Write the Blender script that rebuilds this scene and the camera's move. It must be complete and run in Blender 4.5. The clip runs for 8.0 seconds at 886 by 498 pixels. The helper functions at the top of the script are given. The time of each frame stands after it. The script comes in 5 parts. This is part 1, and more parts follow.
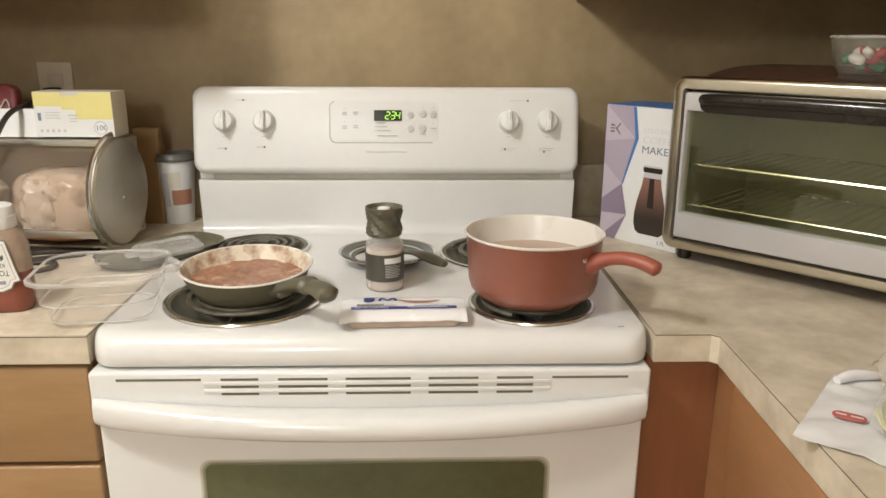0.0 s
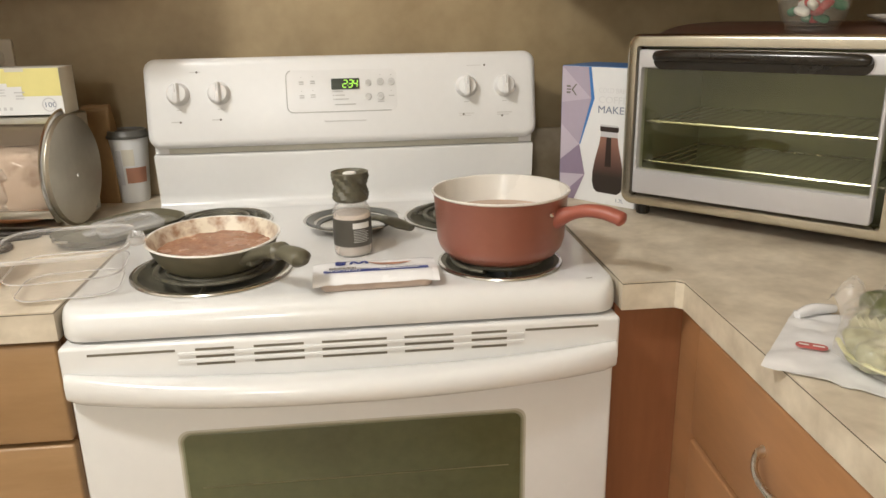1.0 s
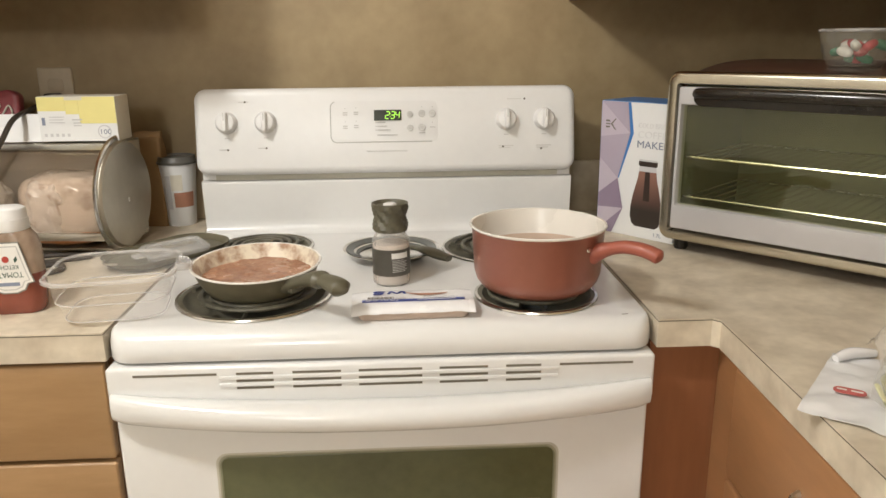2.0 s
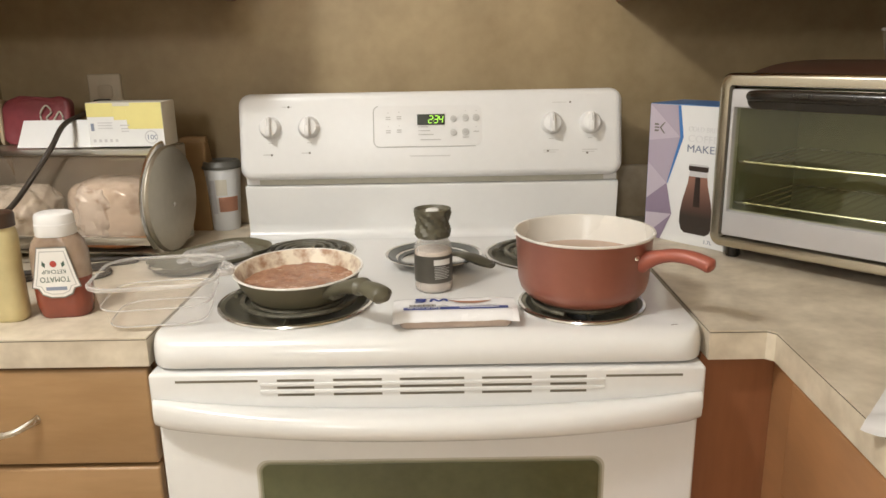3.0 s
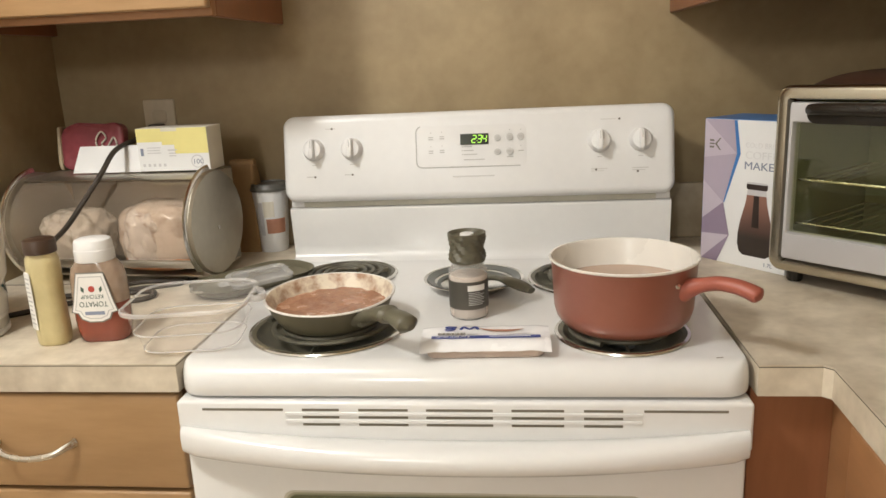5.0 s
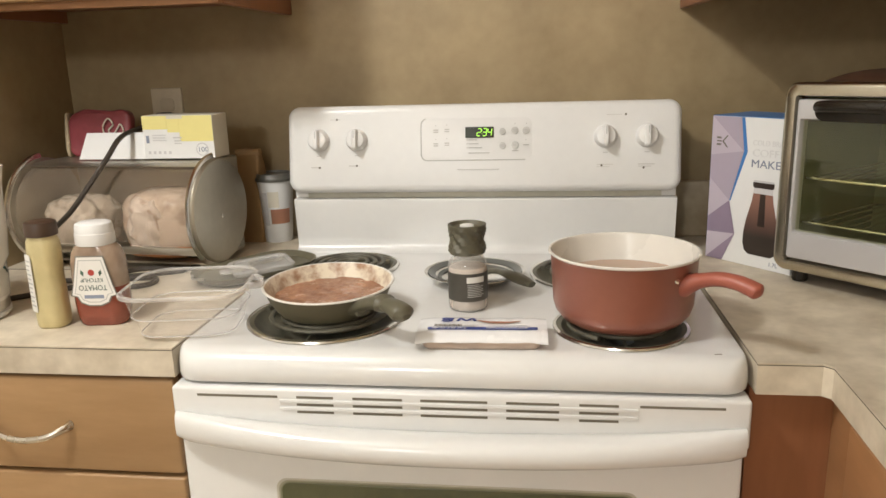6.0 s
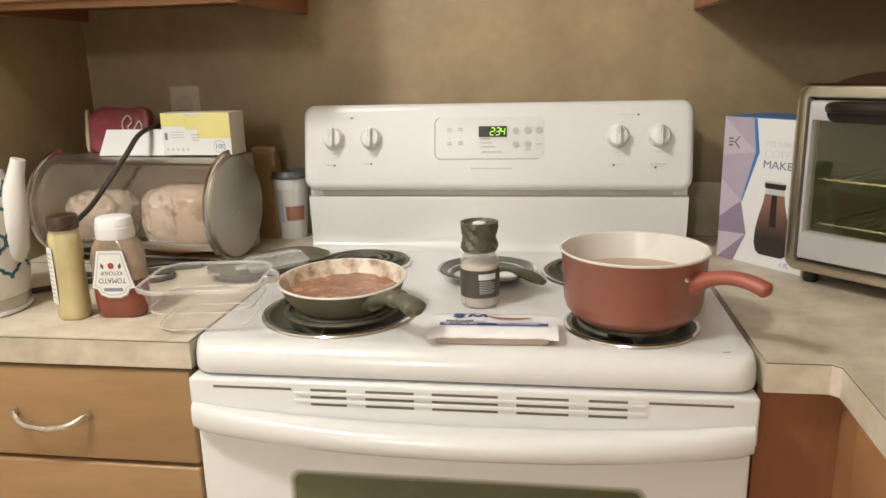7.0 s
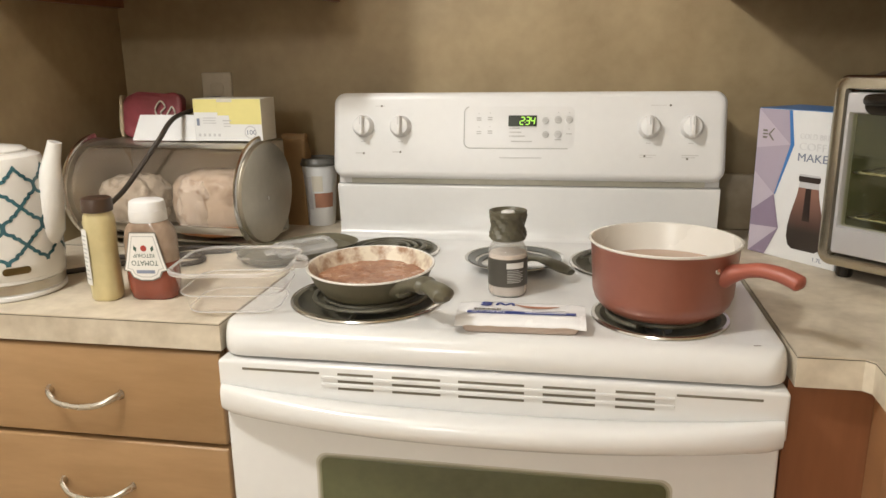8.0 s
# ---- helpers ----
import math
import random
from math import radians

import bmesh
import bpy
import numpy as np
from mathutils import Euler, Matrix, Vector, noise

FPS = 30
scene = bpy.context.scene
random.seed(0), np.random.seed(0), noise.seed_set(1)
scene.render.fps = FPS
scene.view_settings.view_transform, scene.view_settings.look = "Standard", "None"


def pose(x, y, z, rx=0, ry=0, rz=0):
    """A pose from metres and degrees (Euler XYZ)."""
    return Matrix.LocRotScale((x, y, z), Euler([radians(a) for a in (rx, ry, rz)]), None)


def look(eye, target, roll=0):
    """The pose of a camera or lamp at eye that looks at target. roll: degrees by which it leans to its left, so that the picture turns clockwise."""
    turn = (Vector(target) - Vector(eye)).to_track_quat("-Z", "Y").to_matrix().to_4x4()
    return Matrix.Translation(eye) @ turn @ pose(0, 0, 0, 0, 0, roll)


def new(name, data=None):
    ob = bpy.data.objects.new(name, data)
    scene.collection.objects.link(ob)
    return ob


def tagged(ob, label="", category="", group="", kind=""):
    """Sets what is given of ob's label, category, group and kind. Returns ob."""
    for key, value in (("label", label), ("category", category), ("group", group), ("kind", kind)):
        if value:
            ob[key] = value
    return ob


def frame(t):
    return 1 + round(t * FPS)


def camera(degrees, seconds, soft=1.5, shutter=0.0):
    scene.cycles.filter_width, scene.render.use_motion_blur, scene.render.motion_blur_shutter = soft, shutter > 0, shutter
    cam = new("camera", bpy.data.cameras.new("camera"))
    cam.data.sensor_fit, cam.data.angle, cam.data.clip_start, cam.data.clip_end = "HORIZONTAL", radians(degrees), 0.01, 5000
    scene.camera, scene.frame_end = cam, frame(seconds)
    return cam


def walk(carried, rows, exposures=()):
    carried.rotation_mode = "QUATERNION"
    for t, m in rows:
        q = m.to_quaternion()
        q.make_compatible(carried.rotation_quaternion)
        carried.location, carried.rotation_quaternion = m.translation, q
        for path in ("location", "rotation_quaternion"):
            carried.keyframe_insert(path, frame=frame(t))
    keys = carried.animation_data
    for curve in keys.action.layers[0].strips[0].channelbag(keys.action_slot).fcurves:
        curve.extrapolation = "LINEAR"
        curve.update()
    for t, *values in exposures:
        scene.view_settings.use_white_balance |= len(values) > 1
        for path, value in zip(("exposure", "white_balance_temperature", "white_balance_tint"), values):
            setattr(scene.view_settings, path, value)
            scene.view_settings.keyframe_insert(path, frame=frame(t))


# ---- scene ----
cam = camera(60.8, 8.0)
PATH = [
    (0, (0.065, -0.934, 1.303), (0.124, 0.989, 0.757), 0.3),
    (0.5, (0.047, -0.941, 1.285), (0.167, 0.968, 0.7), -0.1),
    (1, (0.035, -0.95, 1.278), (0.226, 0.95, 0.682), -1.1),
    (1.5, (0.034, -0.959, 1.284), (0.225, 0.95, 0.719), -1.4),
    (1.7, (0.035, -0.963, 1.295), (0.185, 0.954, 0.744), -1.1),
    (2.8, (0.025, -0.953, 1.295), (0.053, 0.978, 0.776), -0.7),
    (3, (0.034, -0.942, 1.295), (0.017, 0.988, 0.769), -1.1),
    (3.5, (0.043, -0.918, 1.293), (-0.121, 0.998, 0.743), -2.9),
    (4, (0.059, -0.904, 1.293), (-0.175, 1.011, 0.765), -3.5),
    (4.5, (0.086, -0.904, 1.297), (-0.15, 1.02, 0.804), -3.3),
    (4.7, (0.093, -0.902, 1.303), (-0.132, 1.025, 0.818), -3.0),
    (5.8, (0.113, -0.897, 1.288), (-0.133, 1.027, 0.800), -1.7),
    (6, (0.118, -0.895, 1.286), (-0.138, 1.028, 0.802), -1.7),
    (6.5, (0.119, -0.903, 1.287), (-0.146, 1.02, 0.805), -1.6),
    (7, (0.12, -0.911, 1.285), (-0.169, 1.009, 0.802), -1.4),
    (7.5, (0.123, -0.919, 1.288), (-0.204, 0.995, 0.806), -1.2),
    (8, (0.115, -0.914, 1.28), (-0.238, 0.989, 0.777), -0.9),
]
walk(cam, [(t, look(eye, target, roll)) for t, eye, target, roll in PATH])

# ---- light and exposure ----
world = bpy.data.worlds.new("room_world")
scene.world = world
world.use_nodes = True
world.node_tree.nodes["Background"].inputs[0].default_value = (1.0, 0.95, 0.85, 1)
world.node_tree.nodes["Background"].inputs[1].default_value = 0.12
scene.view_settings.exposure = -0.42


def globe_lamp(name, at, watts, radius, colour):
    data = bpy.data.lights.new(name, "POINT")
    data.energy, data.shadow_soft_size, data.color = watts, radius, colour
    new(name, data).location = at


WARM = (1.0, 0.995, 0.968)
globe_lamp("ceiling_lamp_light", (-0.80, -0.62, 2.28), 70, 0.085, WARM)
globe_lamp("room_lamp_light", (-0.75, -3.3, 2.10), 78, 0.16, WARM)


# ---- materials ----
def material(name, colour, rough=0.5, metal=0.0, vary=0.12, scale=6.0, fine=60.0, bump=0.02, second=None,
             coat=0.0, spec=0.5, stretch=(1, 1, 1), lo=0.45, hi=0.9):
    m = bpy.data.materials.new(name)
    m.use_nodes = True
    nt = m.node_tree
    b = nt.nodes["Principled BSDF"]
    tc = nt.nodes.new("ShaderNodeTexCoord")
    mp = nt.nodes.new("ShaderNodeMapping")
    mp.inputs["Scale"].default_value = stretch
    nt.links.new(tc.outputs["Object"], mp.inputs["Vector"])
    big, small = nt.nodes.new("ShaderNodeTexNoise"), nt.nodes.new("ShaderNodeTexNoise")
    big.inputs["Scale"].default_value, big.inputs["Detail"].default_value = scale, 5
    small.inputs["Scale"].default_value, small.inputs["Detail"].default_value = fine, 4
    for n in (big, small):
        nt.links.new(mp.outputs[0], n.inputs["Vector"])
    mixed = nt.nodes.new("ShaderNodeMath")
    mixed.operation = "MULTIPLY_ADD"
    nt.links.new(small.outputs["Fac"], mixed.inputs[0])
    mixed.inputs[1].default_value = 0.35
    nt.links.new(big.outputs["Fac"], mixed.inputs[2])
    ramp = nt.nodes.new("ShaderNodeValToRGB")
    ramp.color_ramp.elements[0].position, ramp.color_ramp.elements[1].position = lo, hi
    c = Vector(colour)
    low = c * (1 - vary)
    high = Vector(second) if second else c * (1 + vary)
    ramp.color_ramp.elements[0].color = (*[min(1, v) for v in low], 1)
    ramp.color_ramp.elements[1].color = (*[min(1, v) for v in high], 1)
    nt.links.new(mixed.outputs[0], ramp.inputs[0])
    nt.links.new(ramp.outputs[0], b.inputs["Base Color"])
    rr = nt.nodes.new("ShaderNodeMapRange")
    rr.inputs["To Min"].default_value, rr.inputs["To Max"].default_value = max(0.02, rough - 0.08), min(1, rough + 0.08)
    nt.links.new(big.outputs["Fac"], rr.inputs["Value"])
    nt.links.new(rr.outputs[0], b.inputs["Roughness"])
    b.inputs["Metallic"].default_value = metal
    b.inputs["Specular IOR Level"].default_value = spec
    b.inputs["Coat Weight"].default_value = coat
    b.inputs["Coat Roughness"].default_value = 0.08
    if bump:
        bp = nt.nodes.new("ShaderNodeBump")
        bp.inputs["Strength"].default_value, bp.inputs["Distance"].default_value = bump, 0.01
        nt.links.new(small.outputs["Fac"], bp.inputs["Height"])
        nt.links.new(bp.outputs[0], b.inputs["Normal"])
    return m


def glow(name, colour, strength):
    m = bpy.data.materials.new(name)
    m.use_nodes = True
    b = m.node_tree.nodes["Principled BSDF"]
    b.inputs["Base Color"].default_value = (*colour, 1)
    b.inputs["Emission Color"].default_value = (*colour, 1)
    b.inputs["Emission Strength"].default_value = strength
    return m


def clear(name, tint, haze=0.1, rough=0.05, gloss=1.0, hazecolour=(0.8, 0.78, 0.75), ior=1.45):
    """Thin clear plastic or glass: see-through, with gloss by Fresnel and a little haze."""
    m = bpy.data.materials.new(name)
    m.use_nodes = True
    nt = m.node_tree
    nt.nodes.remove(nt.nodes["Principled BSDF"])
    out = nt.nodes["Material Output"]
    tr, gl, df = (nt.nodes.new("ShaderNodeBsdf" + k) for k in ("Transparent", "Glossy", "Diffuse"))
    tr.inputs[0].default_value = (*tint, 1)
    gl.inputs["Roughness"].default_value = rough
    gl.inputs[0].default_value = (gloss, gloss, gloss, 1)
    noise_node = nt.nodes.new("ShaderNodeTexNoise")
    noise_node.inputs["Scale"].default_value = 14
    tc = nt.nodes.new("ShaderNodeTexCoord")
    nt.links.new(tc.outputs["Object"], noise_node.inputs["Vector"])
    mr = nt.nodes.new("ShaderNodeMapRange")
    mr.inputs["To Min"].default_value, mr.inputs["To Max"].default_value = haze * 0.5, haze * 1.5
    nt.links.new(noise_node.outputs["Fac"], mr.inputs["Value"])
    df.inputs[0].default_value = (*hazecolour, 1)
    m1, m2 = nt.nodes.new("ShaderNodeMixShader"), nt.nodes.new("ShaderNodeMixShader")
    nt.links.new(mr.outputs[0], m1.inputs[0])
    nt.links.new(tr.outputs[0], m1.inputs[1])
    nt.links.new(df.outputs[0], m1.inputs[2])
    facing, power, gain = nt.nodes.new("ShaderNodeLayerWeight"), nt.nodes.new("ShaderNodeMath"), nt.nodes.new("ShaderNodeMath")
    power.operation, gain.operation = "POWER", "MULTIPLY_ADD"
    power.inputs[1].default_value = 4.0
    gain.inputs[1].default_value, gain.inputs[2].default_value = min(0.85, 1.9 * (ior - 1)), ((ior - 1) / (ior + 1)) ** 2 + 0.006
    nt.links.new(facing.outputs["Facing"], power.inputs[0])
    nt.links.new(power.outputs[0], gain.inputs[0])
    nt.links.new(gain.outputs[0], m2.inputs[0])
    nt.links.new(m1.outputs[0], m2.inputs[1])
    nt.links.new(gl.outputs[0], m2.inputs[2])
    nt.links.new(m2.outputs[0], out.inputs[0])
    return m


ENAMEL = material("white_enamel", (0.76, 0.755, 0.74), 0.22, vary=0.03, scale=3, bump=0.004, coat=0.3)
ENAMEL_DULL = material("white_panel_plastic", (0.77, 0.765, 0.755), 0.30, vary=0.03, scale=3, bump=0.006)
PRINT = material("grey_print", (0.50, 0.49, 0.47), 0.6, bump=0)
DARKPRINT = material("dark_print", (0.17, 0.155, 0.13), 0.6, bump=0)
SLOT = material("dark_slot", (0.17, 0.15, 0.115), 0.8, bump=0)
GAP = material("grey_gap_metal", (0.56, 0.54, 0.46), 0.5, bump=0)
GLASS_DARK = material("oven_window_glass", (0.085, 0.092, 0.042), 0.22, vary=0.25, scale=4, bump=0.0, spec=0.8)
BLACKENAMEL = material("black_enamel", (0.115, 0.105, 0.072), 0.42, vary=0.35, scale=12, bump=0.03)
COIL = material("burner_coil_metal", (0.105, 0.097, 0.070), 0.5, metal=0.2, vary=0.35, scale=30, bump=0.05)
CHROME = material("chrome", (0.72, 0.70, 0.66), 0.18, metal=1.0, vary=0.06, bump=0.004)
BEZEL = material("polished_steel_trim", (0.56, 0.52, 0.43), 0.24, metal=1.0, vary=0.08, bump=0.006)
STEEL = material("brushed_steel", (0.55, 0.52, 0.46), 0.36, metal=1.0, vary=0.10, scale=4, fine=40, bump=0.02, stretch=(1, 1, 18))
STEEL_DULL = material("dull_steel", (0.50, 0.47, 0.40), 0.42, metal=1.0, vary=0.12, scale=5, fine=50, bump=0.02)
NICKEL = material("satin_nickel", (0.66, 0.62, 0.55), 0.28, metal=1.0, vary=0.05, bump=0.004)
LAMINATE = material("stone_pattern_laminate", (0.57, 0.480, 0.358), 0.42, vary=0.20, scale=16, fine=60, bump=0.008, second=(0.72, 0.64, 0.51), lo=0.42, hi=0.92)
BACKSPLASH = material("tan_backsplash_laminate", (0.44, 0.345, 0.215), 0.45, vary=0.2, scale=14, fine=50, bump=0.008, second=(0.53, 0.43, 0.29), lo=0.42, hi=0.92)
WALLSHEET = material("stone_pattern_wall_laminate", (0.338, 0.246, 0.128), 0.5, vary=0.18, scale=9, fine=45, bump=0.01, second=(0.385, 0.295, 0.165), lo=0.42, hi=0.92)
SEAM = material("laminate_seam", (0.10, 0.08, 0.055), 0.8, bump=0)
WOOD = material("maple_veneer", (0.362, 0.213, 0.096), 0.38, vary=0.10, scale=3.5, fine=26, bump=0.015, stretch=(1, 1, 5), second=(0.415, 0.255, 0.124))
WOODEDGE = material("maple_edge", (0.34, 0.17, 0.075), 0.5, vary=0.12, scale=4, bump=0.01)
WOODRED = material("red_brown_veneer", (0.250, 0.098, 0.042), 0.4, vary=0.14, scale=3, fine=24, bump=0.015, stretch=(4, 4, 0.6))
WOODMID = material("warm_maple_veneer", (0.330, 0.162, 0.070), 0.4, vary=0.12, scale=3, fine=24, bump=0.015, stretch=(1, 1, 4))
PAINT = material("off_white_wall_paint", (0.82, 0.79, 0.73), 0.8, vary=0.04, scale=2, bump=0.02)
FLOORMAT = material("vinyl_floor", (0.46, 0.38, 0.28), 0.5, vary=0.2, scale=4, bump=0.02)
REDCOAT = material("red_ceramic_coat", (0.255, 0.090, 0.060), 0.34, vary=0.10, scale=6, bump=0.006, coat=0.15)
REDGRIP = material("red_soft_grip", (0.34, 0.095, 0.062), 0.45, vary=0.06, scale=14, bump=0.01)
CREAM = material("cream_ceramic", (0.76, 0.725, 0.665), 0.28, vary=0.03, scale=10, bump=0.004)
CREAMSTAIN = material("sauce_stained_ceramic", (0.42, 0.235, 0.135), 0.35, vary=0.2, scale=38, fine=120, bump=0.04, second=(0.74, 0.66, 0.53), lo=0.48, hi=0.74)
SAUCE = material("tomato_sauce", (0.34, 0.155, 0.090), 0.26, vary=0.25, scale=30, fine=120, bump=0.22, second=(0.46, 0.25, 0.155))
NONSTICK = material("dark_grey_nonstick", (0.128, 0.115, 0.074), 0.45, vary=0.2, scale=8, bump=0.012)
BAKELITE = material("black_bakelite", (0.105, 0.096, 0.064), 0.42, vary=0.15, bump=0.008)
BROTH = material("cloudy_water", (0.47, 0.345, 0.265), 0.06, vary=0.05, scale=8, bump=0.02)
WHITEPLASTIC = material("white_plastic", (0.79, 0.78, 0.765), 0.35, vary=0.02, bump=0.006)
MUSTARD = material("dijon_mustard_in_plastic", (0.55, 0.465, 0.245), 0.32, vary=0.12, scale=18, bump=0.006, coat=0.3)
BROWNCAP = material("dark_brown_cap", (0.055, 0.030, 0.018), 0.4, vary=0.1, bump=0.01)
KETCHUP = material("ketchup_in_plastic", (0.22, 0.050, 0.028), 0.2, vary=0.12, scale=9, bump=0.004, coat=0.4)
SMEAR = material("ketchup_smeared_plastic", (0.33, 0.215, 0.14), 0.22, vary=0.30, scale=13, fine=50, bump=0.006, second=(0.46, 0.36, 0.28), coat=0.4)
LABELWHITE = material("white_label_paper", (0.78, 0.76, 0.72), 0.5, vary=0.03, bump=0.004)
LABELGREEN = material("dark_green_print", (0.05, 0.10, 0.07), 0.5, bump=0)
BADGERED = material("faded_red_print", (0.46, 0.11, 0.10), 0.5, vary=0.12, bump=0)
LABELRED = material("red_print", (0.42, 0.05, 0.035), 0.5, vary=0.1, bump=0)
LABELBLUE = material("navy_blue_print", (0.035, 0.055, 0.24), 0.45, vary=0.08, bump=0)
TEAL = material("teal_glaze", (0.040, 0.125, 0.150), 0.25, vary=0.2, scale=30, bump=0.004, coat=0.4)
CERAMIC = material("white_ceramic", (0.76, 0.74, 0.70), 0.2, vary=0.03, scale=5, bump=0.003, coat=0.4)
BRASS = material("dark_brass_plate", (0.16, 0.12, 0.05), 0.35, metal=0.8, vary=0.2, bump=0)
YELLOW = material("pale_yellow_card", (0.78, 0.70, 0.28), 0.55, vary=0.04, bump=0.004)
CARDWHITE = material("white_card", (0.78, 0.78, 0.775), 0.5, vary=0.03, bump=0.004)
CARDSIDE = material("cream_card_side", (0.66, 0.62, 0.52), 0.6, vary=0.05, bump=0.004)
KRAFT = material("brown_kraft_card", (0.36, 0.225, 0.105), 0.75, vary=0.12, bump=0.01)
PAPER = material("white_paper", (0.80, 0.79, 0.77), 0.7, vary=0.03, bump=0.01)
MAGENTA = material("crimson_bag_plastic", (0.26, 0.055, 0.065), 0.4, vary=0.3, scale=10, bump=0.05)
RUBBER = material("black_cord_rubber", (0.045, 0.034, 0.025), 0.5, bump=0.01)
BREAD = material("sliced_bread_in_wrap", (0.50, 0.33, 0.24), 0.25, vary=0.30, scale=16, fine=50, bump=0.20, second=(0.78, 0.68, 0.60), lo=0.40, hi=0.66, coat=0.3)
WRAPFOLD = material("folded_printed_wrap", (0.52, 0.33, 0.24), 0.22, vary=0.2, scale=24, fine=60, bump=0.15, second=(0.84, 0.78, 0.74), lo=0.46, hi=0.62, coat=0.4)
ORANGEWRAP = material("orange_printed_wrap", (0.50, 0.22, 0.09), 0.3, vary=0.3, scale=14, bump=0.05, coat=0.4)
CRUMPLE = material("crumpled_clear_wrap", (0.48, 0.40, 0.31), 0.10, vary=0.25, scale=26, fine=70, bump=0.5, second=(0.84, 0.79, 0.72), lo=0.44, hi=0.62, coat=0.6)
LILAC = material("lilac_print", (0.42, 0.36, 0.44), 0.45, vary=0.04, bump=0)
LILACDARK = material("dusky_purple_print", (0.27, 0.21, 0.29), 0.45, vary=0.05, bump=0)
LILACPALE = material("pale_lilac_print", (0.52, 0.46, 0.53), 0.45, vary=0.04, bump=0)
BLUE = material("blue_print", (0.055, 0.20, 0.50), 0.4, vary=0.05, bump=0)
COFFEE = material("dark_coffee_print", (0.035, 0.022, 0.018), 0.35, vary=0.2, bump=0)
GREYTEXT = material("slate_grey_print", (0.22, 0.25, 0.33), 0.5, bump=0)
PALETEXT = material("pale_grey_print", (0.58, 0.57, 0.58), 0.5, bump=0)
FAINTTEXT = material("faint_silver_print", (0.73, 0.725, 0.725), 0.4, bump=0)
MILLLABEL = material("grinder_label_print", (0.075, 0.068, 0.055), 0.5, bump=0)
SEAMYELLOW = material("pale_yellow_green_film", (0.66, 0.64, 0.36), 0.4, vary=0.25, scale=40, bump=0.01)
OVENTOP = material("brown_black_enamelled_steel", (0.075, 0.038, 0.024), 0.4, vary=0.2, scale=6, bump=0.01)
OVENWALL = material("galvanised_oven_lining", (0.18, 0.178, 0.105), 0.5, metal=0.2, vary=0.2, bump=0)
SILVERPAINT = material("silver_grey_plastic", (0.56, 0.55, 0.56), 0.35, metal=0.3, vary=0.03, bump=0.004)
SATIN_BLACK = material("satin_black_plastic", (0.020, 0.016, 0.012), 0.2, vary=0.2, bump=0.006)
SALT = material("pink_grey_seasoning", (0.68, 0.56, 0.47), 0.7, vary=0.2, scale=120, fine=300, bump=0.1)
PACKFILM = material("white_printed_film", (0.82, 0.815, 0.82), 0.25, vary=0.04, scale=14, bump=0.02, coat=0.4)
MEAT = material("pink_sausage_in_film", (0.52, 0.41, 0.34), 0.3, vary=0.14, scale=18, bump=0.01, coat=0.3)
LETTUCE = material("lettuce_in_bag", (0.38, 0.39, 0.20), 0.35, vary=0.40, scale=26, fine=60, bump=0.12, second=(0.62, 0.59, 0.40), coat=0.3)
SEAWEED = material("dark_green_film", (0.035, 0.060, 0.025), 0.3, vary=0.3, bump=0.02)
OLIVE = material("olive_film", (0.15, 0.16, 0.07), 0.3, vary=0.25, scale=14, bump=0.05)
DISHGREY = material("pewter_glaze", (0.14, 0.145, 0.135), 0.3, vary=0.1, metal=0.2, bump=0.004)
CANDYRED = material("red_wrapper", (0.45, 0.04, 0.05), 0.25, bump=0)
CANDYGREEN = material("green_wrapper", (0.06, 0.22, 0.12), 0.25, bump=0)
CANDYWHITE = material("white_wrapper", (0.74, 0.70, 0.66), 0.25, bump=0)
TANLABEL = material("tan_label", (0.40, 0.19, 0.12), 0.5, vary=0.15, bump=0)
CUPLID = material("grey_plastic_lid", (0.12, 0.115, 0.10), 0.4, bump=0.006)
DISPLAY = material("display_black_glass", (0.018, 0.024, 0.010), 0.45, bump=0)
DIGIT = glow("green_digit", (0.42, 0.85, 0.10), 0.75)
PLASTIC = clear("clear_plastic", (0.985, 0.98, 0.975), 0.10, 0.12, ior=1.22, gloss=1.0, hazecolour=(0.95, 0.92, 0.90))
PLASTICLID = clear("milky_clear_plastic", (0.93, 0.92, 0.91), 0.30, 0.18, ior=1.2, hazecolour=(0.92, 0.91, 0.90))
GLASS = clear("clear_glass", (0.97, 0.97, 0.96), 0.30, 0.04, ior=1.25)
BOWLGLASS = clear("thin_bowl_glass", (0.95, 0.96, 0.945), 0.05, 0.04, ior=1.35)
PLASTICRIM = clear("clear_plastic_edge", (0.96, 0.955, 0.95), 0.32, 0.10, ior=1.3, hazecolour=(0.95, 0.93, 0.91))
SMOKED = clear("smoked_brown_plastic", (0.985, 0.955, 0.92), 0.10, 0.10, ior=1.32, hazecolour=(0.62, 0.52, 0.42))
OVENGLASS = clear("tinted_oven_glass", (0.93, 0.94, 0.80), 0.02, 0.02, hazecolour=(0.40, 0.42, 0.25))


